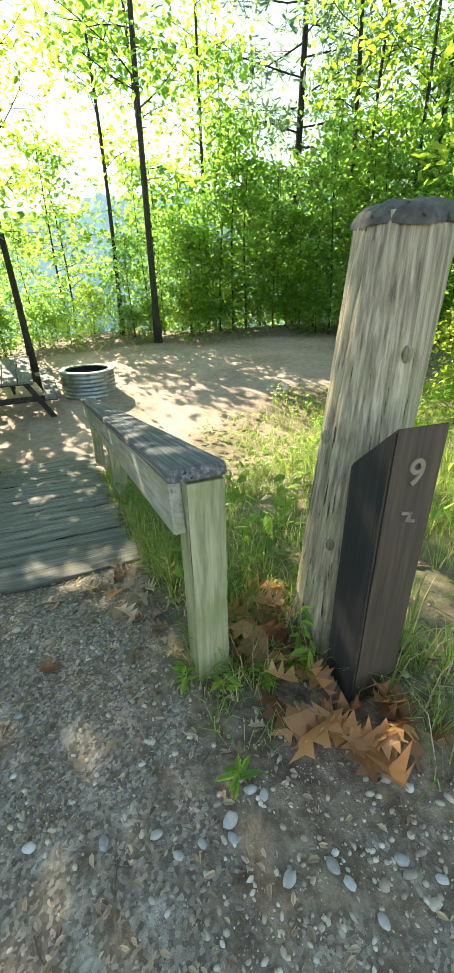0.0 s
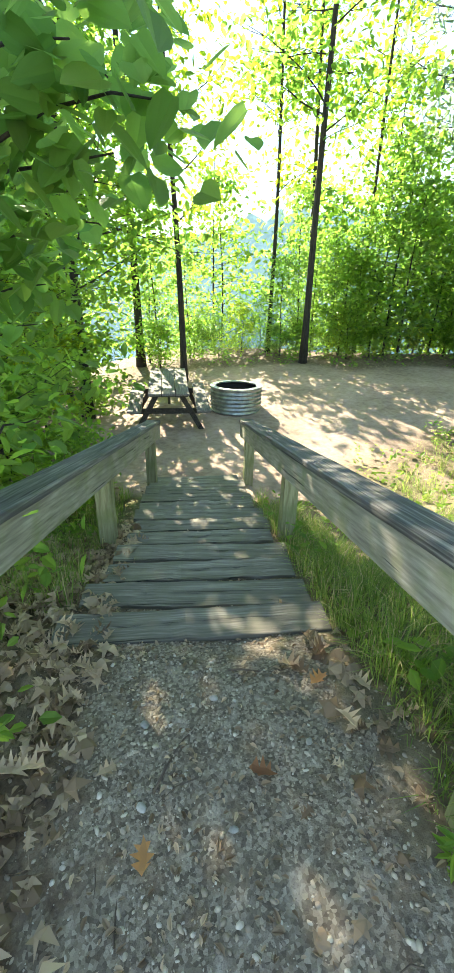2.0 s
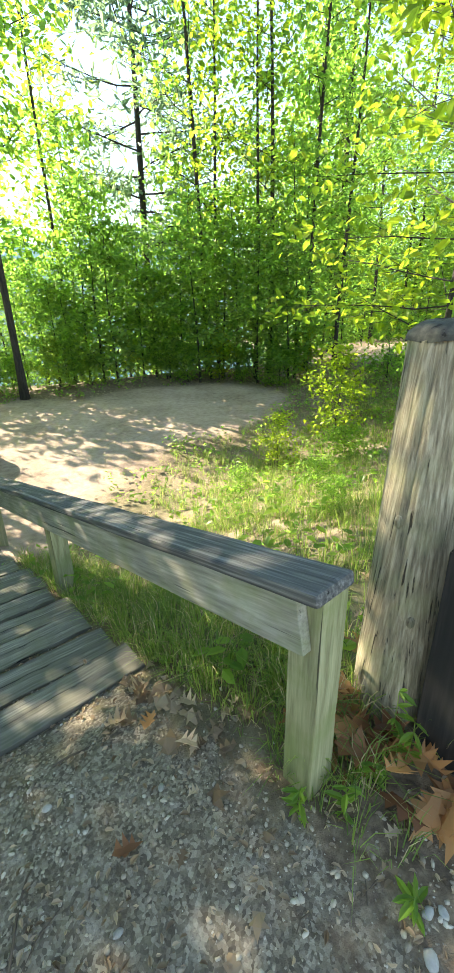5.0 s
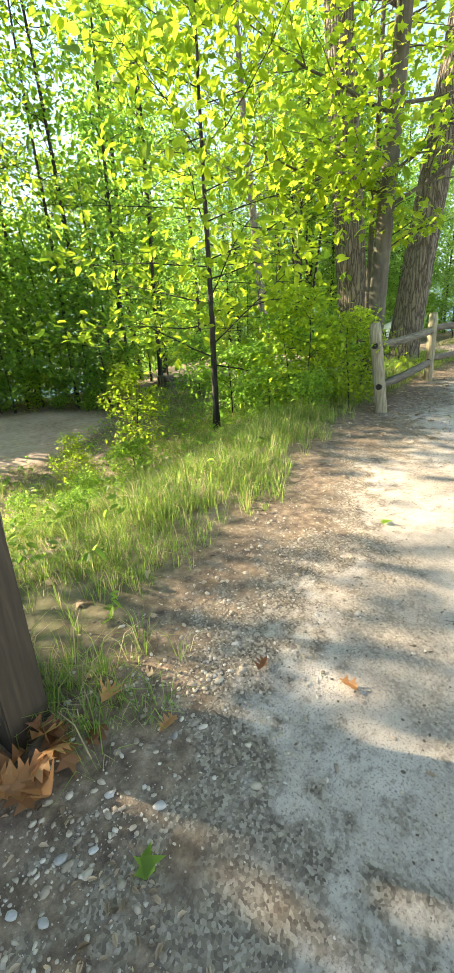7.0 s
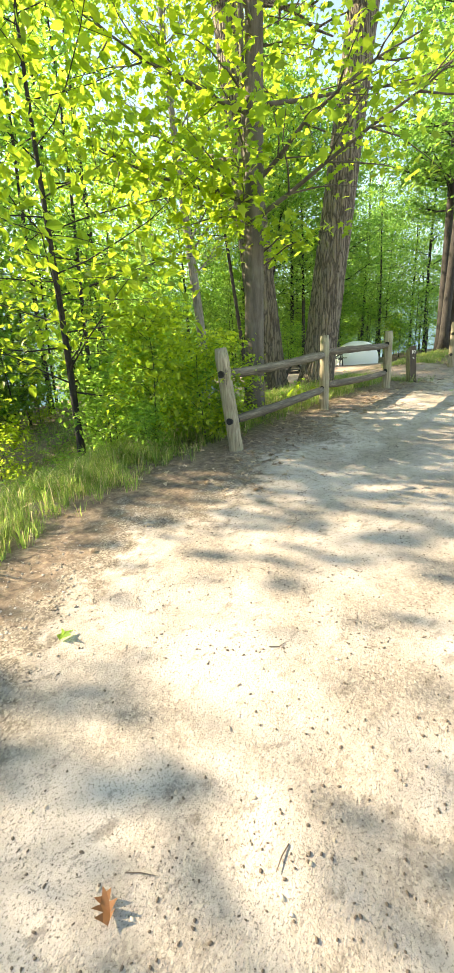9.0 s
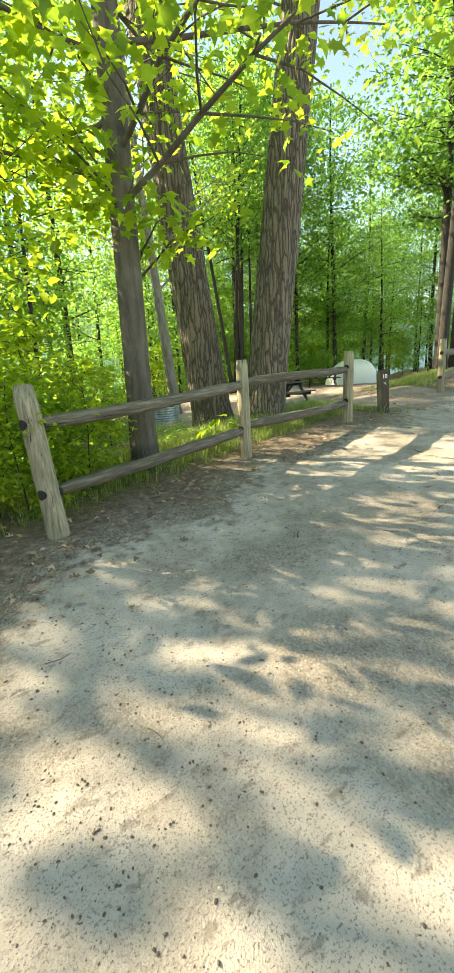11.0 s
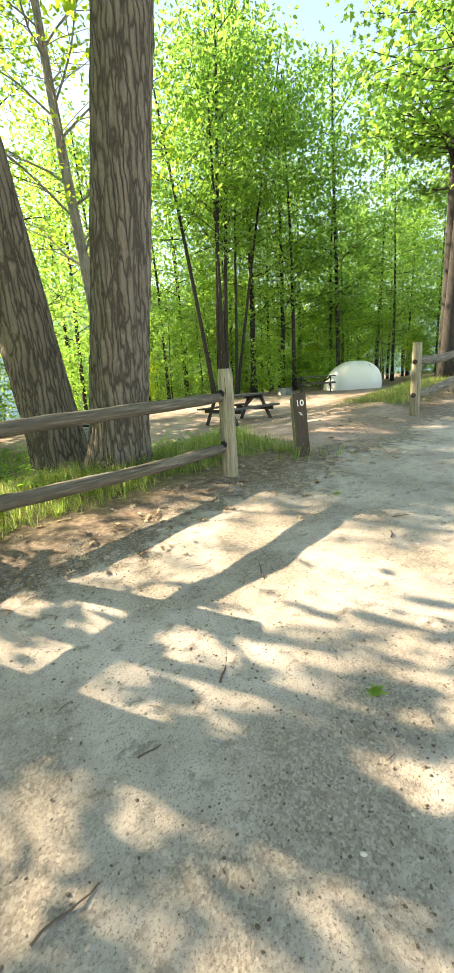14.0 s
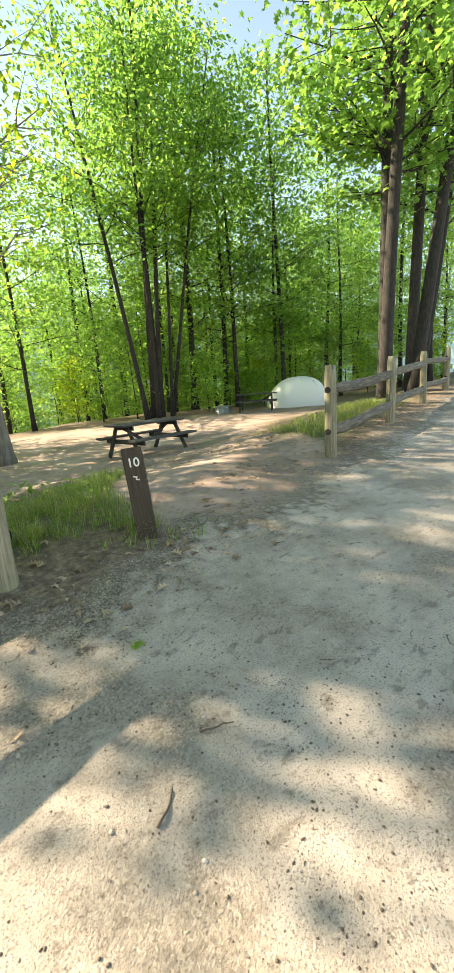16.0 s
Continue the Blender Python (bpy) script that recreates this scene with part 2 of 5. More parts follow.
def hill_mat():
    m = Mat("hazed_far_wood", 0.95)
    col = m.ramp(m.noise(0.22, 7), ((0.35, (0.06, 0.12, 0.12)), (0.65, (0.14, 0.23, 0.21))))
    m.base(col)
    # distance haze is put in as bluish colour and a faint glow
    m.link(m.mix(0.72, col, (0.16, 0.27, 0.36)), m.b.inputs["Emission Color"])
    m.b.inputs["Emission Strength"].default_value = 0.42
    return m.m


# ---- the lie of the land ----
EDGE_X = (-40, -10, -3, 0, 1.2, 2.2, 3.5, 5.7, 8.3, 11, 15.1, 20.3, 30, 60)
EDGE_Y = (-10, -3.2, -1.2, -0.35, 0.2, 0.7, 1.45, 2.5, 3.5, 4.25, 5.3, 7.3, 11, 22)
DV, DW = np.array((-0.475, 0.88)), np.array((0.88, 0.475))       # down the stairs, across them


def smooth(a, b, t):
    k = np.clip((np.asarray(t, float) - a) / (b - a), 0, 1)
    return k * k * (3 - 2 * k)


def height(x, y):
    """Ground height: a road on a gentle slope, two camp sites below it, and the bank down to a lake."""
    x, y = np.asarray(x, float), np.asarray(y, float)
    ye = np.interp(x, EDGE_X, EDGE_Y)
    s = (y - ye) * 0.9
    yr = np.minimum(y, ye + 1.0)
    road = 0.03 * np.clip(x - 3, 0, 25) + 0.085 * np.clip(yr, -4, 9) + 0.08 * np.clip(x, -4, 0)
    level9 = -0.92 + 0.10 * np.clip(y - 5.5, 0, 8)
    level10 = np.clip(0.38 + 0.05 * (x - 14), 0.05, 0.65)
    k = smooth(1.5, 8.0, x - 0.15 * (y - 5))
    level = level9 * (1 - k) + level10 * k
    width = 4.2 + 0.8 * smooth(-1, 2, x)
    t = smooth(0.05, 1.0, s / width)
    z = road * (1 - t) + level * t
    u, v = x * DW[0] + y * DW[1], x * DV[0] + y * DV[1]
    bed = smooth(0.85, 0.7, np.abs(u + 0.82)) * smooth(0.6, 0.9, v) * (1 - smooth(4.4, 5.2, v))
    z = z * (1 - bed) + (-0.165 - 0.2013 * (v - 0.92) - 0.002) * bed
    shore = 13.5 + 9.0 * smooth(3, 11, x) + 1.2 * np.sin(x * 0.5) - 3.5 * smooth(-4, -9, x)
    z = z - 0.30 * np.clip(y - shore, 0, 22) * smooth(0, 4, y - shore)
    z = z - 0.22 * np.clip(-x - 8, 0, 20) * smooth(0, 4, y)
    z = z + 0.05 * np.clip(x - 30, 0, 60)
    return z


def ground_z(x, y):
    return float(height(x, y))


def lumps(x, y):
    return 0.012 * np.sin(3.1 * x + 1.7 * np.sin(2.3 * y)) * np.sin(2.7 * y + 0.8) + 0.006 * np.sin(9 * x + 3 * y) * np.sin(8 * y - 4 * x)


def clearing(x, y):
    """How sandy the ground is: the two camp sites and the way into the second."""
    x, y = np.asarray(x, float), np.asarray(y, float)
    wob = 0.35 * np.sin(x * 1.9 + y) + 0.3 * np.sin(y * 2.3 - x * 1.2)
    a = ((x + 3.0) * 0.8 + (y - 8.5) * -0.2) ** 2 / 2.9 ** 2 + ((y - 7.6) * 0.9 + (x + 3) * 0.1) ** 2 / 3.3 ** 2
    a2 = ((x - 0.3) ** 2) / 3.4 ** 2 + ((y - 9.6 - 0.2 * x) ** 2) / 2.5 ** 2
    a3 = ((x + 2.9) ** 2 + (y - 4.6) ** 2) / 1.9 ** 2
    b = ((x - 13.8) ** 2) / 5.5 ** 2 + ((y - 14.0) ** 2) / 6.0 ** 2
    c = ((x - 14.2) * 0.94 - (y - 6.6) * 0.34) ** 2 / 1.7 ** 2 + ((y - 6.6)) ** 2 / 3.4 ** 2
    d = ((x - 22) ** 2) / 5.5 ** 2 + ((y - 14.5) ** 2) / 3.4 ** 2
    k = np.minimum.reduce([a, a2, a3, b, c, d]) + 0.25 * wob * 0.6
    return 1 - smooth(0.75, 1.15, k)


def cover(x, y):
    """Road, green and sand shares of the ground."""
    x, y = np.asarray(x, float), np.asarray(y, float)
    ye = np.interp(x, EDGE_X, EDGE_Y)
    s = (y - ye) * 0.9
    wob = 0.16 * np.sin(2.9 * x) + 0.1 * np.sin(7.3 * x + 1)
    road = (1 - smooth(-1.25, 0.2, s + wob)) * smooth(-9, -7.5, s)
    u, v = x * DW[0] + y * DW[1], x * DV[0] + y * DV[1]
    path = (1 - smooth(0.35, 0.8, np.abs(u + 0.78))) * (1 - smooth(1.0, 1.6, v)) * 0.45
    start = 0.5 * (1 - smooth(0.5, 2.2, x)) * (s < 0.4)
    road = np.maximum(road * (1 - start), path)
    sand = clearing(x, y)
    scruff = 0.5 + 0.5 * np.sin(1.9 * x + 1.1 * np.sin(2.4 * y)) * np.sin(2.2 * y - 0.7 * x)
    sand = sand * (1 - 0.75 * scruff * smooth(12.5, 14.5, x) * (1 - smooth(9.5, 12, y)) - 0.6 * scruff * smooth(18, 20, x))
    sand = np.maximum(sand, 0.75 * (1 - scruff) * smooth(0.2, 0.8, s) * (1 - smooth(5, 7, s)) * smooth(-0.8, 0.4, x) * (1 - smooth(3.8, 5.0, x)))
    g = 0.8 * smooth(0.0, 0.6, s) * (1 - smooth(3.5, 7.5, s)) * (0.55 + 0.45 * np.sin(1.3 * x + 0.8 * np.sin(y * 1.7)))
    return road, np.clip(g, 0, 1) * (1 - sand), np.clip(sand, 0, 1)


# ---- mesh helpers ----
def mesh_of(name, verts, faces, mats, smooth_shade=False, index=None):
    me = bpy.data.meshes.new(name)
    me.from_pydata([tuple(v) for v in verts], [], faces)
    for mt in mats if isinstance(mats, (list, tuple)) else [mats]:
        me.materials.append(mt)
    if index is not None:
        me.polygons.foreach_set("material_index", index)
    if smooth_shade:
        me.polygons.foreach_set("use_smooth", [True] * len(me.polygons))
    me.update()
    return me


def thing(name, label, category, x=0, y=0, z=0, rz=0, group="", kind="", data=None, rx=0, ry=0):
    ob = new(name, data)
    ob.matrix_basis = pose(x, y, z, rx, ry, rz)
    return tagged(ob, label, category, group, kind)


def part(name, data, material, parent, label="", at=None):
    """One mesh object under a thing; data is a bmesh or a mesh."""
    if isinstance(data, bmesh.types.BMesh):
        me = bpy.data.meshes.new(name)
        data.to_mesh(me)
        data.free()
        data = me
    if material is not None and not data.materials:
        data.materials.append(material)
    ob = new(name, data)
    ob.parent = parent
    if at is not None:
        ob.matrix_basis = at
    if label:
        tagged(ob, label)
    return ob


def box_bm(sx, sy, sz, bevel=0.008, rag=0.0, cuts=0, seed=0):
    """A bevelled board centred on the origin, its surface worn by rag metres."""
    bm = bmesh.new()
    bmesh.ops.create_cube(bm, size=1.0, matrix=Matrix.Diagonal((sx, sy, sz, 1)))
    if bevel:
        bmesh.ops.bevel(bm, geom=bm.edges[:], offset=bevel, segments=2, affect="EDGES", profile=0.6)
    if cuts:
        longest = max((sx, sy, sz))
        axis = (sx, sy, sz).index(longest)
        es = [e for e in bm.edges if abs((e.verts[0].co - e.verts[1].co)[axis]) > longest * 0.6]
        bmesh.ops.subdivide_edges(bm, edges=es, cuts=cuts, use_grid_fill=True)
    if rag:
        for v in bm.verts:
            p = v.co * 9 + Vector((seed * 7.1, seed * 3.3, 0))
            v.co += Vector((noise.noise(p), noise.noise(p + Vector((9, 0, 0))), noise.noise(p + Vector((0, 9, 0))))) * rag
    return bm


def tube(pts, radii, n=8, cap=True):
    """Verts and faces of a tube along pts."""
    pts = np.asarray(pts, float)
    k = len(pts)
    tang = np.gradient(pts, axis=0)
    tang /= np.linalg.norm(tang, axis=1)[:, None] + 1e-9
    ref = np.where(np.abs(tang[:, 2:3]) > 0.9, np.array([[1.0, 0, 0]]), np.array([[0, 0, 1.0]]))
    a = np.cross(tang, ref)
    a /= np.linalg.norm(a, axis=1)[:, None] + 1e-9
    b = np.cross(tang, a)
    ang = np.linspace(0, 2 * np.pi, n, endpoint=False)
    r = np.asarray(radii, float)
    r = r[:, None] if r.ndim == 1 else r
    v = pts[:, None, :] + (a[:, None, :] * np.cos(ang)[None, :, None] + b[:, None, :] * np.sin(ang)[None, :, None]) * (r * np.ones((k, n)))[:, :, None]
    faces = [(i * n + j, i * n + (j + 1) % n, (i + 1) * n + (j + 1) % n, (i + 1) * n + j) for i in range(k - 1) for j in range(n)]
    if cap:
        faces += [tuple(range(n))[::-1], tuple((k - 1) * n + j for j in range(n))]
    return v.reshape(-1, 3), faces


class Heap:
    """Gathers pieces into one mesh."""

    def __init__(self):
        self.v, self.f, self.n = [], [], 0

    def add(self, v, f):
        self.v.append(np.asarray(v, float))
        self.f += [tuple(i + self.n for i in q) for q in f]
        self.n += len(v)

    def mesh(self, name, mats, shade=True):
        return mesh_of(name, np.concatenate(self.v), self.f, mats, shade)


OVAL = np.array(((0, 0, 0), (0.28, 0.27, 0.05), (0.68, 0.24, 0.04), (1, 0, -0.08), (0.68, -0.24, 0.04), (0.28, -0.27, 0.05)))
OVAL_F = ((0, 5, 4, 3), (0, 3, 2, 1))
_ra = np.linspace(-math.pi, math.pi, 13)[:-1]
ROUND = np.stack([0.5 + 0.53 * np.cos(_ra), 0.42 * np.sin(_ra) * (1 - 0.25 * np.cos(_ra)), 0.045 * np.abs(np.sin(_ra)) - 0.06 * np.cos(_ra)], 1)
ROUND[0] = (0.06, 0, 0)
ROUND[6] = (1.12, 0, -0.1)
ROUND_F = ((0, 1, 2, 3, 4, 5, 6), (0, 6, 7, 8, 9, 10, 11))
MAPLE = np.array(((0, 0, 0), (0.05, -0.36, 0.03), (0.28, -0.26, 0), (0.48, -0.58, -0.06), (0.58, -0.22, 0.03), (1.05, 0, -0.08),
                  (0.58, 0.22, 0.03), (0.48, 0.58, -0.06), (0.28, 0.26, 0), (0.05, 0.36, 0.03)))
MAPLE_F = ((0, 1, 2), (0, 2, 4), (2, 3, 4), (0, 4, 6), (4, 5, 6), (0, 6, 8), (6, 7, 8), (0, 8, 9))
NEEDLES = np.array(((0, 0.03, 0), (1, 0.16, -0.1), (1.1, 0, 0.03), (1, -0.16, -0.1), (0, -0.03, 0)))
NEEDLES_F = ((0, 4, 3, 2), (0, 2, 1))


def scatter(rng, places, size, shape, shape_f, droop=0.25, tilt=0.5, vary=0.35, aim=None):
    """Many copies of a flat shape: verts as an array, faces as an array list."""
    n = len(places)
    az = rng.uniform(0, 2 * np.pi, n) if aim is None else aim + rng.normal(0, 0.5, n)
    pitch = -droop + rng.normal(0, tilt, n)
    roll = rng.normal(0, tilt, n)
    s = size * (1 + rng.uniform(-vary, vary, n))
    d = np.stack([np.cos(az) * np.cos(pitch), np.sin(az) * np.cos(pitch), np.sin(pitch)], 1)
    side = np.stack([-np.sin(az), np.cos(az), 0 * az], 1)
    up = np.cross(d, side)
    side, up = side * np.cos(roll)[:, None] + up * np.sin(roll)[:, None], up * np.cos(roll)[:, None] - side * np.sin(roll)[:, None]
    v = places[:, None, :] + s[:, None, None] * (shape[None, :, 0:1] * d[:, None, :] + shape[None, :, 1:2] * side[:, None, :] + shape[None, :, 2:3] * up[:, None, :])
    k = len(shape)
    base = (np.arange(n) * k)[:, None]
    faces = []
    for q in shape_f:
        faces.append((base + np.array(q)[None, :]).tolist())
    out = [q for group in faces for q in group]
    return v.reshape(-1, 3), out


def bend_path(rng, start, direction, length, n=5, wander=0.12, lift=0.0):
    d = np.array(direction, float)
    d /= np.linalg.norm(d)
    p = [np.array(start, float)]
    for i in range(n):
        d = d + rng.normal(0, wander, 3) + np.array((0, 0, lift))
        d /= np.linalg.norm(d)
        p.append(p[-1] + d * length / n)
    return np.array(p)


def tree_meshes(seed, tall, r0, low, reach, limbs, leaf, per, leaf_size, shape="oval", lean=(0, 0), wander=0.02, bark_mat=None,
                sides=8, flat=0.14, spread=0.32, rise=0.35, furrow=0.0, trunk_top=0.25, rings=14):
    """Meshes for one tree: a trunk with its limbs, and a crown of single leaves round the twigs."""
    rng = np.random.default_rng(seed)
    t = np.linspace(0, 1, rings)
    px = lean[0] * t * tall + wander * tall * (np.sin(t * 5 + seed) - np.sin(seed)) * t
    py = lean[1] * t * tall + wander * tall * (np.sin(t * 4 + seed * 2) - np.sin(seed * 2)) * t
    pts = np.stack([px, py, t * tall - 0.15 * (t == 0)], 1)
    rad = r0 * (1 - (1 - trunk_top) * t) + r0 * 0.45 * np.exp(-t * tall / 0.25)
    if furrow:
        ang = np.linspace(0, 2 * np.pi, sides, endpoint=False)
        zz = t[:, None] * tall
        wave = np.zeros((rings, sides))
        for k_, w_ in ((int(sides / 4), 0.6), (int(sides / 3), 0.4), (5, 0.5)):
            wave += w_ * np.sin(ang[None, :] * k_ + 0.9 * np.sin(zz * 2.3 + k_) + 0.6 * np.sin(zz * 6.1 + ang[None, :] * 2))
        rad = rad[:, None] * (1 + furrow * wave) + rng.normal(0, r0 * furrow * 0.35, (rings, sides))
    wood_heap = Heap()
    wood_heap.add(*tube(pts, rad, sides))
    centres = []
    for i in range(limbs):
        h = low + (0.97 - low) * ((i + rng.uniform(0, 0.9)) / limbs)
        base = np.array([np.interp(h, t, pts[:, c]) for c in range(3)])
        az = i * 2.4 + rng.normal(0, 0.4)
        prof = 0.35 + 0.65 * math.sin(math.pi * min(1, 0.25 + 0.75 * (h - low) / (1 - low)))
        ln = reach * prof * rng.uniform(0.7, 1.15)
        d = (math.cos(az), math.sin(az), rise + rng.normal(0, 0.15))
        path = bend_path(rng, base, d, ln, 5, 0.10, 0.02)
        rr = max(0.006, r0 * 0.28 * (1 - 0.6 * h))
        wood_heap.add(*tube(path, np.linspace(rr, rr * 0.25, len(path)), 5, False))
        for j in range(2, 6):
            centres.append(path[j])
        for j in (1, 2, 3, 4):
            for sgn in (-1, 1):
                side = np.array((-math.sin(az) * sgn + 0.7 * math.cos(az), math.cos(az) * sgn + 0.7 * math.sin(az), rise * 0.5 + rng.normal(0, 0.2)))
                sub = bend_path(rng, path[j], side, ln * rng.uniform(0.25, 0.5), 3, 0.12)
                wood_heap.add(*tube(sub, np.linspace(rr * 0.4, rr * 0.12, len(sub)), 4, False))
                centres += [sub[2], sub[3]]
    c = np.array(centres)
    places = np.repeat(c, per, axis=0) + rng.normal(0, 1, (len(c) * per, 3)) * np.array((spread, spread, flat))
    sh, shf = dict(oval=(OVAL, OVAL_F), maple=(MAPLE, MAPLE_F), round=(ROUND, ROUND_F), needle=(NEEDLES, NEEDLES_F))[shape]
    v, fcs = scatter(rng, places, leaf_size, sh, shf)
    trunk = wood_heap.mesh("trunk", bark_mat or BARK_THIN)
    crown = mesh_of("crown", v, fcs, leaf)
    return trunk, crown


def plant_tree(meshes, x, y, label, rz=0, scale=1.0, group="", name="tree", sink=0.05):
    ob = thing(name, label, "tree", x, y, ground_z(x, y) - sink, rz, group)
    ob.scale = (scale, scale, scale)
    part("trunk", meshes[0], None, ob)
    part("crown", meshes[1], None, ob)
    return ob


# ---- ground, lake, far shore ----
def axis_steps(lo, hi, step, far_lo, far_hi):
    mid = list(np.arange(lo, hi, step))
    out, d = [], step
    p = hi
    while p < far_hi:
        out.append(p)
        d *= 1.25
        p += d
    left, d, p = [], step, lo - step
    while p > far_lo:
        left.append(p)
        d *= 1.25
        p -= d
    return np.array(left[::-1] + mid + out + [far_hi])


def build_ground():
    xs, ys = axis_steps(-8, 22, 0.13, -900, 900), axis_steps(-3.5, 16, 0.13, -900, 900)
    gx, gy = np.meshgrid(xs, ys)
    gz = height(gx, gy) + lumps(gx, gy) * (np.abs(gx) < 60)
    v = np.stack([gx, gy, gz], -1).reshape(-1, 3)
    nx, ny = len(xs), len(ys)
    i = (np.arange(ny - 1)[:, None] * nx + np.arange(nx - 1)[None, :]).reshape(-1)
    faces = np.stack([i, i + 1, i + nx + 1, i + nx], 1).tolist()
    me = mesh_of("ground", v, faces, EARTH, True)
    road, green, sand = cover(gx.reshape(-1), gy.reshape(-1))
    col = np.stack([road, green, sand, np.ones_like(road)], 1).astype(np.float32)
    me.attributes.new("cover", "FLOAT_COLOR", "POINT").data.foreach_set("color", col.reshape(-1))
    thing("ground", "sandy gravel road, grassy bank and litter-covered forest floor", "ground", kind="structure", data=me)


build_ground()
me = mesh_of("lake", [(-900, 15, -5.6), (900, 15, -5.6), (900, 420, -5.6), (-900, 420, -5.6)], [(0, 1, 2, 3)], water_mat())
thing("water", "bright blue lake beyond the trees", "lake", kind="structure", data=me)


def build_hills():
    """A high wooded bluff across the water, its tree tops uneven."""
    xs = np.linspace(-420, 420, 281)
    rng = np.random.default_rng(3)
    top = 41 + 6 * np.sin(xs * 0.017 + 1) + 3 * np.sin(xs * 0.06) + 1.6 * np.sin(xs * 0.37) + rng.normal(0, 1.3, 281)
    rows = 9
    v, f = [], []
    for x, h in zip(xs, top):
        y = 205 - 0.0006 * x * x
        for j in range(rows):
            k = j / (rows - 1)
            v.append((x, y + 46 * k + rng.normal(0, 1.2), -6.2 + (h + 6.2) * k ** 0.8 + rng.normal(0, 0.9) * (j > 0)))
    for i in range(280):
        for j in range(rows - 1):
            f.append((i * rows + j, i * rows + rows + j, i * rows + rows + 1 + j, i * rows + 1 + j))
    thing("backdrop", "blue-green wooded far shore across the lake, haze painted in as glow", "far shore", kind="structure", data=mesh_of("far_shore", v, f, hill_mat(), False))


build_hills()


# ---- site nine: stairs and hand rails ----
def stair_point(u, v):
    return DW[0] * u + DV[0] * v, DW[1] * u + DV[1] * v


STAIR_RZ = math.degrees(math.atan2(DW[1], DW[0]))     # local x across, local y down the stairs


def build_stairs():
    x, y = stair_point(-0.76, 0.9)
    st = thing("stairs", "weathered grey timber steps set into the gravel bank", "stairs", x, y, 0, STAIR_RZ)
    rng = random.Random(5)
    n = 12
    for i in range(n):
        v = 0.02 + i * 0.318
        z = -0.165 - i * 0.064
        left = -0.60 - 0.20 * math.exp(-i * 0.55) + rng.uniform(-0.03, 0.02)
        right = 0.60 + rng.uniform(-0.03, 0.03)
        w = right - left
        bm = box_bm(w, rng.uniform(0.185, 0.225), 0.06, 0.010, 0.012, 14, i)
        part("tread", bm, TREAD, st, at=pose((left + right) / 2, v + 0.125, z - 0.015, rng.uniform(-1.5, 1), rng.uniform(-1, 1), rng.uniform(-1.8, 1.4)))
    return st


build_stairs()


def build_rail(u, side, label, splay=0.0):
    """A sloping hand rail: cap, side board and three posts. side: +1 if the stairs lie towards +u; splay: how far it closes in per metre."""
    x, y = stair_point(u, -0.1)
    rail = thing("handrail", label, "handrail", x, y, 0, STAIR_RZ - math.degrees(math.atan(splay)), "hand rails of the stairs")
    slope = math.degrees(math.atan2(-0.90, 4.72))
    length = 4.82
    cz = 0.845 - 0.90 * 0.5 - 0.02
    part("cap", box_bm(0.178, length, 0.042, 0.012, 0.006, 16, 2), GREY_WOOD, rail, "grey weathered cap board, dark and cracked", pose(0.0, 2.36, cz, slope))
    part("board", box_bm(0.042, length - 0.06, 0.185, 0.006, 0.003, 8, 3), BOARD, rail, "pale weathered side board", pose(side * 0.055, 2.39, cz - 0.118, slope))
    for i, v in enumerate((0.065, 2.40, 4.52)):
        top = 0.845 - 0.045 - 0.19 * v
        px, py = stair_point(u + splay * v, v - 0.1)
        bot = ground_z(px, py) - 0.2
        part("post", box_bm(0.118, 0.118, top - bot, 0.006, 0.002, 5, i), POST_WOOD, rail, "", pose(-side * 0.027, v, (top + bot) / 2))
    return rail


build_rail(-0.095, -1, "grey weathered wooden hand rail on square posts beside the steps")
build_rail(-1.68, 1, "grey weathered wooden hand rail across the steps, half in leaf shade", 0.084)


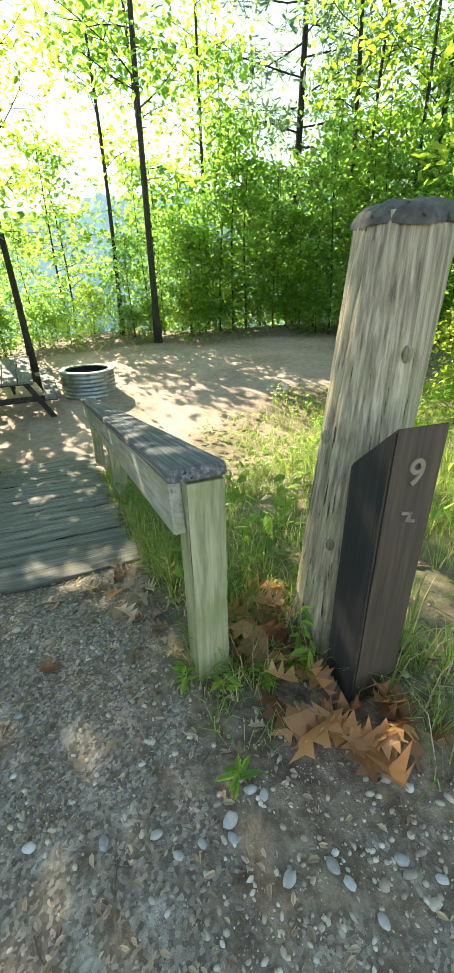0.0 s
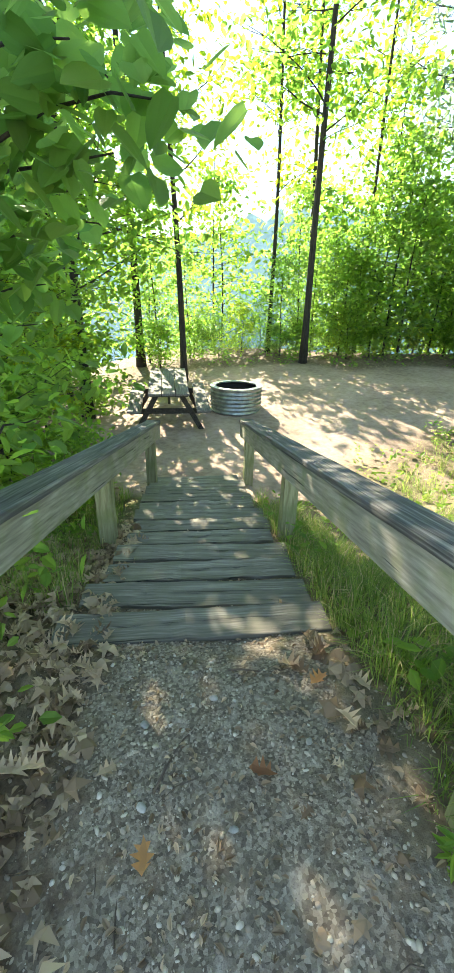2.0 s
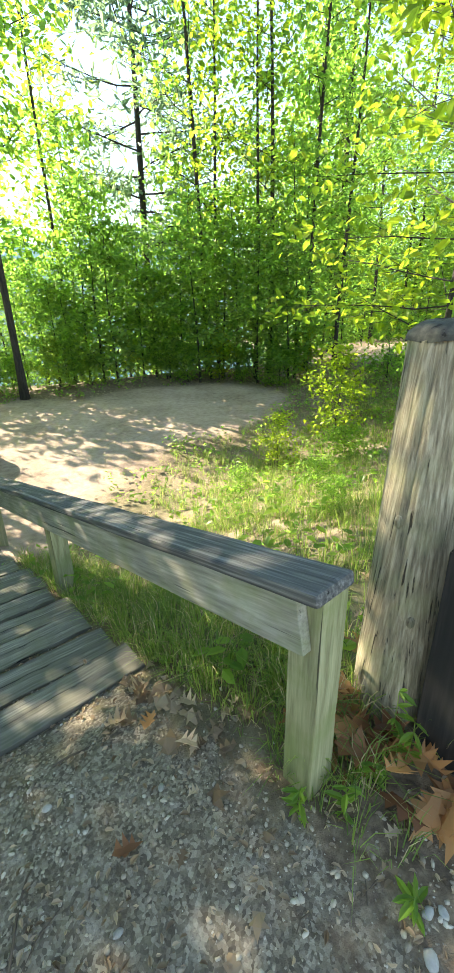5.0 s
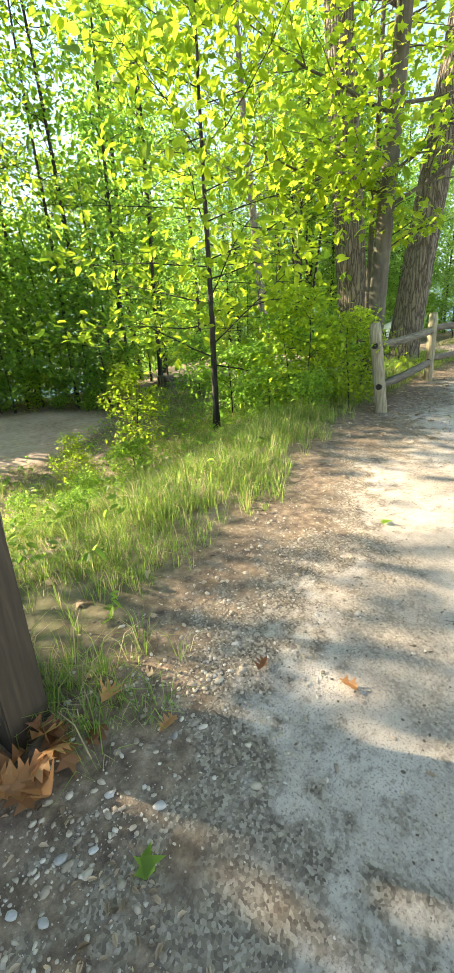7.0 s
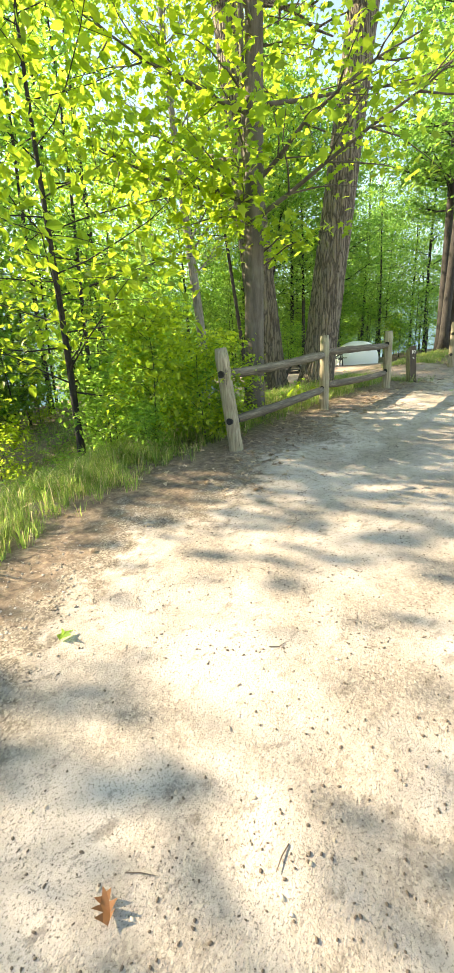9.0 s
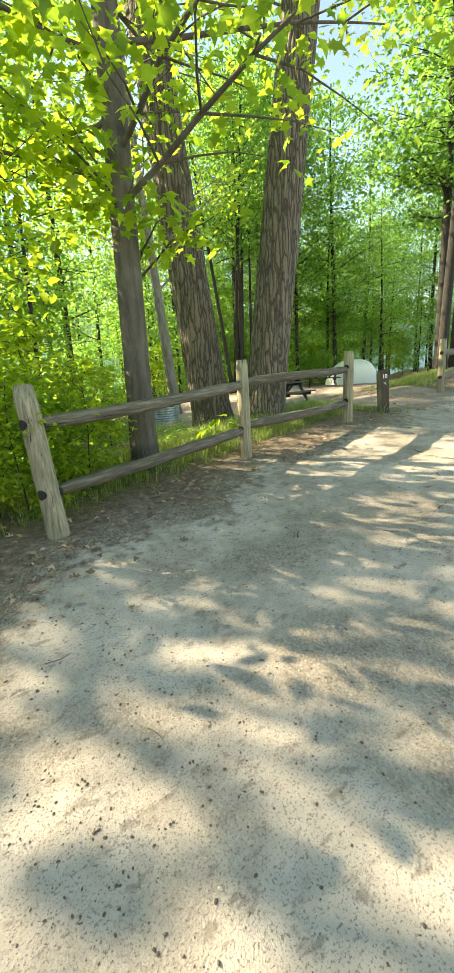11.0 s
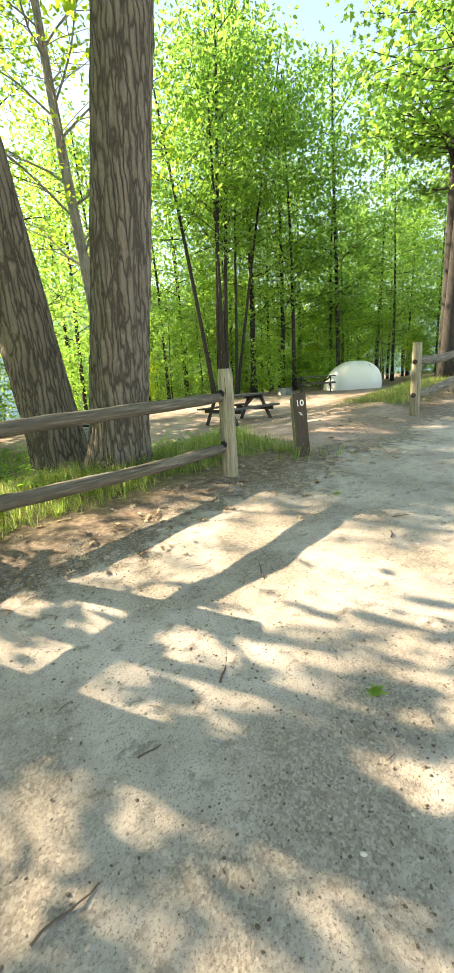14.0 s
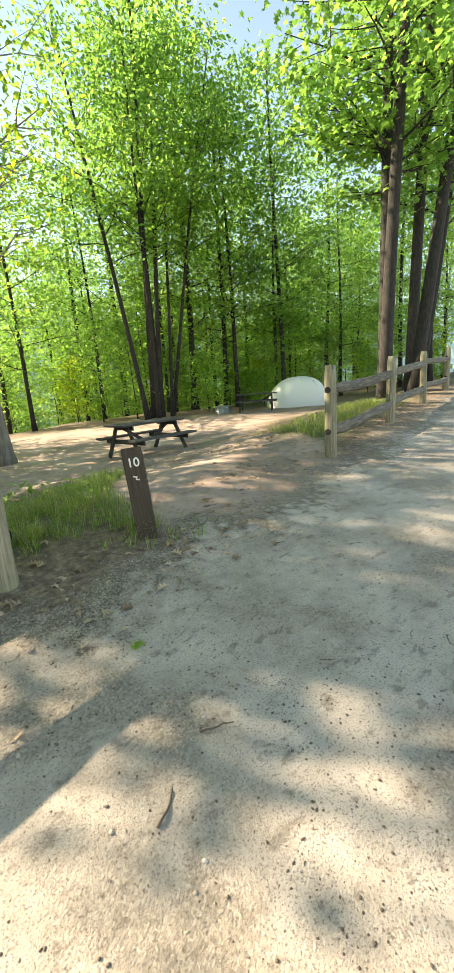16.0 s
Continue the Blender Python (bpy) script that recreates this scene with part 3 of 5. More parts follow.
def build_round_post():
    rng = np.random.default_rng(4)
    base = np.array((0.405, 0.135, ground_z(0.4, 0.13) - 0.15))
    ob = thing("bollard", "tall weathered round timber post with long cracks", "post", *base)
    n, rings, tall = 72, 46, 1.59
    ang = np.linspace(0, 2 * np.pi, n, endpoint=False)
    t = np.linspace(0, 1, rings)
    r = np.full((rings, n), 0.0)
    r += (0.15 - 0.012 * t)[:, None]
    r += 0.0022 * np.sin(ang * 17 + 1.2 * np.sin(t * 7)[:, None]) + 0.003 * np.sin(ang * 3 + t[:, None] * 2)
    for a0, w, dep in ((3.75, 0.05, 0.022), (4.25, 0.03, 0.012), (4.75, 0.03, 0.01), (5.3, 0.035, 0.014), (3.1, 0.03, 0.008), (2.2, 0.04, 0.012), (0.6, 0.05, 0.015)):
        wob = a0 + 0.12 * np.sin(t * 6 + a0 * 3) + 0.10 * (t - 0.5)
        dd = (ang[None, :] - wob[:, None] + np.pi) % (2 * np.pi) - np.pi
        r -= dep * np.exp(-(dd / w) ** 2) * (0.35 + 0.65 * np.sin(np.pi * np.clip(t * 0.8 + 0.2, 0, 1)))[:, None]
    r += rng.normal(0, 0.0006, r.shape)
    r[-1] *= 0.93
    pts = np.stack([0.075 * t * tall, 0.07 * t * tall, t * tall], 1)
    v, f = tube(pts, r, n, False)
    part("shaft", mesh_of("shaft", v, f, LOG, True), None, ob)
    hv, hf = [], []
    m = 8
    for i in range(m + 1):
        k = i / m
        rr = 0.1465 * math.cos(k * math.pi / 2) ** 0.55 if i < m else 0.001
        zz = tall - 0.022 + 0.065 * math.sin(k * math.pi / 2)
        for a in ang[::2]:
            w = 1 + 0.035 * math.sin(a * 7) + 0.02 * math.sin(a * 13 + 1)
            hv.append((0.075 * tall + rr * w * math.cos(a), 0.07 * tall + rr * w * math.sin(a), zz + 0.004 * math.sin(a * 5 + k * 9)))
    q = n // 2
    hf = [(i * q + j, i * q + (j + 1) % q, (i + 1) * q + (j + 1) % q, (i + 1) * q + j) for i in range(m) for j in range(q)]
    part("top", mesh_of("top", hv, hf, END_GRAIN, True), None, ob, "dark weathered domed end grain")
    for a, z in ((3.55, 0.98), (4.2, 0.62), (5.0, 1.25)):
        bm = bmesh.new()
        bmesh.ops.create_icosphere(bm, subdivisions=2, radius=0.02)
        part("knot", bm, LOG, ob, "", pose(0.075 * z + 0.145 * math.cos(a), 0.07 * z + 0.145 * math.sin(a), z) @ Matrix.Diagonal((0.8, 0.8, 1.3, 1)))


build_round_post()


def text_mesh(body, size, depth):
    cu = bpy.data.curves.new("text", "FONT")
    cu.body, cu.size, cu.extrude, cu.align_x, cu.align_y = body, size, depth, "CENTER", "CENTER"
    cu.offset = 0.0015
    tmp = new("text_tmp", cu)
    dg = bpy.context.evaluated_depsgraph_get()
    me = bpy.data.meshes.new_from_object(tmp.evaluated_get(dg))
    bpy.data.objects.remove(tmp)
    me.materials.clear()
    return me


def marker_post(x, y, rz, front, back, number, label, faded, lean=0, side=None):
    """A square site marker with a sloping top; local -y is the face with the number."""
    z0 = ground_z(x, y)
    ob = thing("site_marker", label, "site marker", x, y, z0, rz, ry=lean)
    h = 0.0825
    bm = bmesh.new()
    low = [bm.verts.new((sx * h, sy * h, -0.2)) for sx, sy in ((-1, -1), (1, -1), (1, 1), (-1, 1))]
    top = [bm.verts.new((sx * h, sy * h, front if sy < 0 else back)) for sx, sy in ((-1, -1), (1, -1), (1, 1), (-1, 1))]
    bm.faces.new(low[::-1])
    bm.faces.new(top)
    for i in range(4):
        bm.faces.new((low[i], low[(i + 1) % 4], top[(i + 1) % 4], top[i]))
    bmesh.ops.bevel(bm, geom=bm.edges[:], offset=0.006, segments=2, affect="EDGES")
    bmesh.ops.subdivide_edges(bm, edges=[e for e in bm.edges if e.calc_length() > 0.5], cuts=8, use_grid_fill=True)
    for v in bm.verts:
        v.co += Vector((noise.noise(v.co * 12), noise.noise(v.co * 12 + Vector((5, 0, 0))), 0)) * 0.004
    body = part("shaft", bm, BROWN, ob)
    # only the -x face takes the side material
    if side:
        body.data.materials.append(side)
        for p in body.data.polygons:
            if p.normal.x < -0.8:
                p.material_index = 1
    me = text_mesh(number, 0.105, 0.004)
    me.materials.append(PALE if faded else WHITE)
    part("number", me, None, ob, "routed pale number " + number, pose(0.0, -h - 0.001, front - 0.13, 90))
    bm = bmesh.new()
    for dx, dz, w, hh in ((-0.006, 0.012, 0.034, 0.010), (0.004, 0.0, 0.012, 0.03), (0.012, -0.014, 0.03, 0.009)):
        r = bmesh.ops.create_cube(bm, size=1.0, matrix=pose(dx, -h - 0.001, front - 0.26 + dz, 0, 14, 0) @ Matrix.Diagonal((w, 0.006, hh, 1)))
    part("symbol", bm, PALE if faded else WHITE, ob, "small worn routed symbol")
    return ob


# nine: the -x face is near black, the other faces brown
marker_post(0.505, -0.083, 25, 0.99, 0.83, "9", "dark brown square timber site marker with routed number nine", True, side=NEAR_BLACK)
# ten: sunlight on the -x face is painted in with paler fence wood
marker_post(12.07, 4.35, -22, 0.80, 0.72, "10", "dark brown square timber site marker with white number ten", False, lean=-4, side=FENCE_POST)


def fire_ring(x, y, r, tall, label, group=""):
    ob = thing("fire_ring", label, "fire ring", x, y, ground_z(x, y) - 0.03, 0, group)
    n, rings = 64, 41
    ang = np.linspace(0, 2 * np.pi, n, endpoint=False)
    outer, inner = [], []
    for i in range(rings):
        z = tall * i / (rings - 1)
        rr = r + 0.011 * math.sin(z / tall * 2 * math.pi * 6.5)
        outer += [(rr * math.cos(a), rr * math.sin(a), z) for a in ang]
    f = [(i * n + j, i * n + (j + 1) % n, (i + 1) * n + (j + 1) % n, (i + 1) * n + j) for i in range(rings - 1) for j in range(n)]
    part("shell", mesh_of("shell", outer, f, STEEL, True), None, ob, "ribbed galvanised steel wall")
    f2 = [q[::-1] for q in f]
    inner = [(x_ * 0.93, y_ * 0.93, z_) for x_, y_, z_ in outer]
    part("lining", mesh_of("lining", inner, f2, SOOT, True), None, ob, "sooty inside")
    v = []
    for rr, z in ((r + 0.02, tall - 0.012), (r + 0.02, tall + 0.012), (r * 0.80, tall + 0.012), (r * 0.80, tall - 0.012)):
        v += [(rr * math.cos(a), rr * math.sin(a), z) for a in ang]
    f3 = [(i * n + j, i * n + (j + 1) % n, ((i + 1) % 4) * n + (j + 1) % n, ((i + 1) % 4) * n + j) for i in range(4) for j in range(n)]
    part("rim", mesh_of("rim", v, f3, STEEL, False), None, ob, "flat steel rim")
    v, f4 = [(0, 0, 0.10)], []
    v += [(r * 0.92 * math.cos(a), r * 0.92 * math.sin(a), 0.07) for a in ang]
    f4 = [(0, 1 + j, 1 + (j + 1) % n) for j in range(n)]
    part("ash", mesh_of("ash", v, f4, SOOT, True), None, ob, "grey ash bed")
    return ob


fire_ring(-3.67, 7.18, 0.53, 0.50, "ribbed galvanised steel fire ring on the sand", "fire rings")
fire_ring(10.5, 11.6, 0.53, 0.48, "ribbed galvanised steel fire ring near the edge of the second site", "fire rings")
fire_ring(20.6, 17.0, 0.36, 0.34, "low steel fire ring near the far picnic table", "fire rings")


def picnic_table(x, y, rz, label, length=1.83, rx=0.0, planks=None):
    """Local y along the table."""
    planks = planks or TABLE_WOOD
    ob = thing("picnic_table", label, "picnic table", x, y, ground_z(x, y), rz, "picnic tables", rx=rx)
    for i, px in enumerate((-0.245, 0.0, 0.245)):
        part("top_plank", box_bm(0.232, length, 0.042, 0.008, 0.004, 8, i), planks, ob, "", pose(px, 0, 0.745))
    for sx in (-1, 1):
        part("seat_plank", box_bm(0.25, length, 0.045, 0.008, 0.004, 8, 5 + sx), planks, ob, "", pose(sx * 0.62, 0, 0.44))
    for sy in (-1, 1):
        yy = sy * (length / 2 - 0.28)
        for sx in (-1, 1):
            part("leg", box_bm(0.09, 0.05, 0.86, 0.006), TABLE_DARK, ob, "", pose(sx * 0.40, yy + sy * 0.05, 0.36, 0, sx * -29, 0))
        part("seat_bearer", box_bm(1.42, 0.045, 0.10, 0.006), TABLE_DARK, ob, "", pose(0, yy, 0.365))
        part("top_bearer", box_bm(0.70, 0.045, 0.09, 0.006), TABLE_DARK, ob, "", pose(0, yy, 0.675))
        part("brace", box_bm(0.045, 0.60, 0.07, 0.006), TABLE_DARK, ob, "", pose(0, yy - sy * 0.22, 0.53, sy * 32, 0, 0))
    return ob


picnic_table(-4.70, 6.18, 30.5, "grey weathered wooden picnic table beside the fire ring", rx=5.0, planks=TABLE_GREY)
picnic_table(14.45, 10.4, -73, "dark weathered wooden picnic table on sandy ground")
picnic_table(21.9, 16.3, 50, "dark wooden picnic table far off under the trees")


# ---- split rail fence ----
def fence_post(parent, x, y, z, tall, lx=0, ly=0, seed=0, holes=True, r0=0.085, ang0=19):
    rng = np.random.default_rng(seed)
    n, rings = 18, 14
    t = np.linspace(0, 1, rings)
    ang = np.linspace(0, 2 * np.pi, n, endpoint=False)
    r = r0 * (1 + 0.06 * np.sin(ang * 2 + seed) + 0.03 * np.sin(ang * 5 + 3 * t[:, None])) + rng.normal(0, 0.0015, (rings, n))
    r = r * (1 - 0.06 * t)[:, None]
    r[-1] *= 0.86
    pts = np.stack([lx * t, ly * t, -0.25 + (tall + 0.25) * t], 1)
    v, f = tube(pts, r, n)
    post = part("post", mesh_of("post", v, f, FENCE_POST, True), None, parent, "", pose(x, y, z))
    if holes:
        # solid near-black plugs paint the shade inside the rail slots
        for hz in (0.36, 0.92):
            bm = bmesh.new()
            k = hz / tall
            bmesh.ops.create_cone(bm, cap_ends=True, segments=16, radius1=0.042, radius2=0.042, depth=2 * r0 + 0.006,
                                  matrix=pose(lx * k, ly * k, hz, 0, 90, ang0) )
            part("slot", bm, SLOT_SHADE, post, "rail slot, a near-black plug for the shade inside")
    return post


def fence_rail(parent, a, b, seed, r0=0.068):
    rng = np.random.default_rng(seed)
    a, b = np.array(a, float), np.array(b, float)
    ln = float(np.linalg.norm(b - a))
    n, k = 12, 22
    t = np.linspace(0, 1, k)
    ang = np.linspace(0, 2 * np.pi, n, endpoint=False)
    r = r0 * (1 + 0.16 * np.sin(ang * 2 + seed) + 0.10 * np.sin(ang * 3 + seed * 2 + 2 * t[:, None])) + rng.normal(0, 0.0035, (k, n))
    r *= (0.62 + 0.38 * np.clip(np.minimum(t, 1 - t) * 9, 0, 1))[:, None]
    pts = np.stack([t * ln, 0.025 * np.sin(t * 5 + seed), 0.02 * np.sin(t * 4 + seed * 3) - 0.02 * np.sin(np.pi * t)], 1)
    v, f = tube(pts, r, n)
    d = (b - a) / ln
    rz, ry = math.degrees(math.atan2(d[1], d[0])), -math.degrees(math.asin(d[2]))
    part("rail", mesh_of("rail", v, f, FENCE_RAIL, True), None, parent, "", pose(*a, 0, ry, rz))


def build_fence(posts, label):
    """posts: x, y, height, lean x, lean y."""
    fx, fy = posts[0][0], posts[0][1]
    fz = ground_z(fx, fy)
    ob = thing("split_rail_fence", label, "fence", fx, fy, fz, 0, "fences along the road")
    tops = []
    for i, (x, y, tall, lx, ly) in enumerate(posts):
        z = ground_z(x, y)
        fence_post(ob, x - fx, y - fy, z - fz, tall, lx, ly, i + int(x), ang0=19)
        tops.append((np.array((x - fx, y - fy, z - fz)), np.array((lx, ly, 0)), tall))
    for i in range(len(tops) - 1):
        for hz in (0.36, 0.92):
            (p, l, t1), (q, m, t2) = tops[i], tops[i + 1]
            fence_rail(ob, p + l * hz / t1 + (0, 0, hz + 0.02), q + m * hz / t2 + (0, 0, hz - 0.02), i * 7 + int(hz * 10) + int(fx))
    return ob


build_fence(((5.72, 2.44, 1.22, -0.08, 0.16), (8.26, 3.46, 1.22, 0.0, 0.0), (10.92, 4.19, 1.18, 0.01, 0.0)), "weathered split rail fence of round posts along the road verge")
build_fence(((15.13, 5.16, 1.24, 0.0, 0.0), (17.75, 6.2, 1.22, 0.02, 0), (20.35, 7.25, 1.2, 0, 0.03), (23.0, 8.3, 1.2, 0, 0)), "weathered split rail fence climbing beside the road past the path")


# ---- tent ----
def build_tent():
    x, y = 24.7, 16.9
    ob = thing("tent", "pale dome tent under the trees on a low rise", "tent", x, y, ground_z(x, y) - 0.02, -30)
    ob.scale = (0.92, 0.92, 0.92)
    n, m = 36, 12
    v, f = [], []
    for i in range(m + 1):
        k = i / m * math.pi / 2
        for j in range(n):
            a = 2 * math.pi * j / n
            sq = 1 - 0.07 * math.cos(4 * a)
            v.append((1.62 * math.cos(k) ** 0.8 * math.cos(a) * sq + 0.18 * math.sin(k), 1.35 * math.cos(k) ** 0.8 * math.sin(a) * sq, 1.5 * math.sin(k) ** 0.95 + 0.02 * math.sin(a * 9)))
    f = [(i * n + j, i * n + (j + 1) % n, (i + 1) * n + (j + 1) % n, (i + 1) * n + j) for i in range(m) for j in range(n)]
    part("canopy", mesh_of("canopy", v, f, TENT, True), None, ob, "pale cloth dome")
    pv = []
    for i in range(7):
        k = (0.10 + 0.55 * i / 6) * math.pi / 2
        for j in range(7):
            a = -0.95 + 0.75 * j / 6
            pv.append((1.65 * math.cos(k) ** 0.8 * math.cos(a) + 0.18 * math.sin(k), 1.42 * math.cos(k) ** 0.8 * math.sin(a), 1.5 * math.sin(k) ** 0.95))
    pf = [(i * 7 + j, i * 7 + j + 1, i * 7 + j + 8, i * 7 + j + 7) for i in range(6) for j in range(6)]
    part("panel", mesh_of("panel", pv, pf, TENT_DARK, True), None, ob, "shaded grey door panel")


build_tent()


def build_stump(x, y, r, tall, label):
    rng = np.random.default_rng(int(x * 10))
    ob = thing("tree_stump", label, "stump", x, y, ground_z(x, y))
    n, k = 24, 8
    ang = np.linspace(0, 2 * np.pi, n, endpoint=False)
    t = np.linspace(0, 1, k)
    rad = r * (1 + 0.35 * np.exp(-t * 5)[:, None] + 0.08 * np.sin(ang * 5) + rng.normal(0, 0.02, (k, n)))
    v, f = tube(np.stack([0 * t, 0 * t, -0.1 + t * (tall + 0.1)], 1), rad, n)
    part("bark", mesh_of("bark", v, f[:-2], BARK_BIG, True), None, ob)
    part("cut_face", mesh_of("cut_face", v[-n:], [tuple(range(n))], END_GRAIN), None, ob, "dark cut top")


build_stump(6.8, 12.75, 0.28, 0.42, "old grey tree stump at the edge of the grass")
build_stump(8.05, 11.9, 0.20, 0.38, "small weathered tree stump beside the clearing")


# ---- trees ----
def single_tree(x, y, label, **k):
    return plant_tree(tree_meshes(**k), x, y, label)


single_tree(9.35, 6.2, "huge leaning tree with deeply furrowed grey bark", seed=11, tall=17, r0=0.37, low=0.42, reach=5.0, limbs=22, leaf=LEAF, per=12,
            leaf_size=0.15, lean=(-0.105, 0.03), wander=0.003, bark_mat=BARK_BIG, sides=112, furrow=0.028, rings=190, trunk_top=0.45, spread=0.5, flat=0.25)
single_tree(9.9, 5.35, "huge upright tree with deeply furrowed grey bark", seed=12, tall=18, r0=0.36, low=0.40, reach=5.5, limbs=22, leaf=LEAF, per=12,
            leaf_size=0.15, lean=(0.12, -0.05), wander=0.003, bark_mat=BARK_BIG, sides=112, furrow=0.028, rings=190, trunk_top=0.45, spread=0.5, flat=0.25)
single_tree(6.98, 3.78, "slender smooth-barked maple behind the fence", seed=13, tall=11, r0=0.155, low=0.24, reach=3.2, limbs=26, leaf=LEAF_GOLD, per=10,
            leaf_size=0.115, shape="maple", lean=(0.0, -0.055), wander=0.004, bark_mat=BARK_SMOOTH, sides=20, rings=30, trunk_top=0.45, spread=0.34, flat=0.12, rise=0.2)
single_tree(11.6, 13.0, "pale smooth-barked tree forking above the second site", seed=15, tall=13, r0=0.19, low=0.30, reach=3.6, limbs=20, leaf=LEAF_GOLD, per=8,
            leaf_size=0.14, lean=(-0.05, 0.03), wander=0.006, bark_mat=BARK_PALE, sides=18, rings=30, trunk_top=0.4, spread=0.42, flat=0.2, rise=0.9)
single_tree(4.45, 5.15, "young tree with tiers of bright green leaves", seed=14, tall=6.6, r0=0.06, low=0.17, reach=2.6, limbs=30, leaf=LEAF_GOLD, per=5,
            leaf_size=0.165, lean=(0.01, -0.03), wander=0.006, bark_mat=BARK_THIN, sides=10, spread=0.3, flat=0.09, rise=0.22)

FAR = [tree_meshes(seed=30 + i, tall=13 + 1.5 * i, r0=0.11 + 0.02 * i, low=0.22, reach=2.9, limbs=20, leaf=(LEAF_DEEP, LEAF_DEEP, LEAF, LEAF)[i], per=13,
                   leaf_size=0.175, lean=(0.02 * (i - 1), 0.01), wander=0.012, spread=0.55, flat=0.28, rise=0.3) for i in range(4)]
BARE = [tree_meshes(seed=95 + i, tall=12 + i, r0=0.075 + 0.015 * i, low=0.36, reach=1.9, limbs=15, leaf=(LEAF_GOLD, LEAF)[i], per=4,
                    leaf_size=0.18, lean=(0.015 * (1 - 2 * i), 0.01), wander=0.010, spread=0.4, flat=0.2, rise=0.6) for i in range(2)]
SHADE = tree_meshes(seed=98, tall=14, r0=0.10, low=0.36, reach=2.4, limbs=22, leaf=LEAF, per=6, leaf_size=0.20, wander=0.006, spread=0.4, flat=0.2, rise=0.3)
SLIM = [tree_meshes(seed=90 + i, tall=11 + 1.5 * i, r0=0.09 + 0.03 * i, low=0.34, reach=1.9, limbs=16, leaf=(LEAF_GOLD, LEAF, LEAF)[i], per=7,
                    leaf_size=0.14, lean=(0.02 * (i - 1), 0.01), wander=0.012, spread=0.4, flat=0.2, rise=0.45) for i in range(3)]
YOUNG = [tree_meshes(seed=40 + i, tall=5.2 + i, r0=0.035 + 0.008 * i, low=0.08, reach=1.7, limbs=22, leaf=(LEAF, LEAF, LEAF_GOLD)[i], per=4,
                     leaf_size=0.135, wander=0.014, spread=0.28, flat=0.10, rise=0.3) for i in range(3)]
BUSH = [tree_meshes(seed=50 + i, tall=1.5 + 0.5 * i, r0=0.016, low=0.05, reach=0.9, limbs=14, leaf=(LEAF, LEAF, LEAF_GOLD)[i], per=5,
                    leaf_size=0.11, wander=0.03, spread=0.17, flat=0.09, rise=0.55) for i in range(3)]
UNDER = [tree_meshes(seed=150 + i, tall=4.6 + 0.7 * i, r0=0.035, low=0.06, reach=1.45, limbs=26, leaf=(LEAF_DEEP, LEAF, LEAF_DEEP, LEAF)[i], per=3,
                     leaf_size=0.165, wander=0.02, spread=0.24, flat=0.09, rise=0.4) for i in range(4)]
SCREEN = tree_meshes(seed=160, tall=9.5, r0=0.09, low=0.22, reach=2.8, limbs=26, leaf=LEAF, per=7, leaf_size=0.19, wander=0.008, spread=0.4, flat=0.2, rise=0.3)
PINE = tree_meshes(seed=61, tall=13, r0=0.15, low=0.20, reach=2.9, limbs=38, leaf=NEEDLE, per=7, leaf_size=0.27, shape="needle", wander=0.004,
                   spread=0.20, flat=0.06, rise=0.05)
STEM = [tree_meshes(seed=70 + i, tall=15, r0=(0.13, 0.10, 0.09, 0.14)[i], low=0.44, reach=3.0, limbs=16, leaf=LEAF_DEEP, per=9, leaf_size=0.175,
                    lean=((-0.13, 0.02), (-0.03, -0.05), (0.20, 0.02), (0.08, 0.06))[i], wander=0.006, spread=0.5, flat=0.22, rise=0.5) for i in range(4)]
DARK_BIG = [tree_meshes(seed=80 + i, tall=17, r0=0.185, low=0.32, reach=3.8, limbs=26, leaf=LEAF_DEEP, per=12, leaf_size=0.16, shape="maple",
                        lean=((0.03, 0.0), (0.16, -0.02))[i], wander=0.006, bark_mat=BARK_THIN, sides=14, rings=24, trunk_top=0.4, spread=0.5, flat=0.16) for i in range(2)]


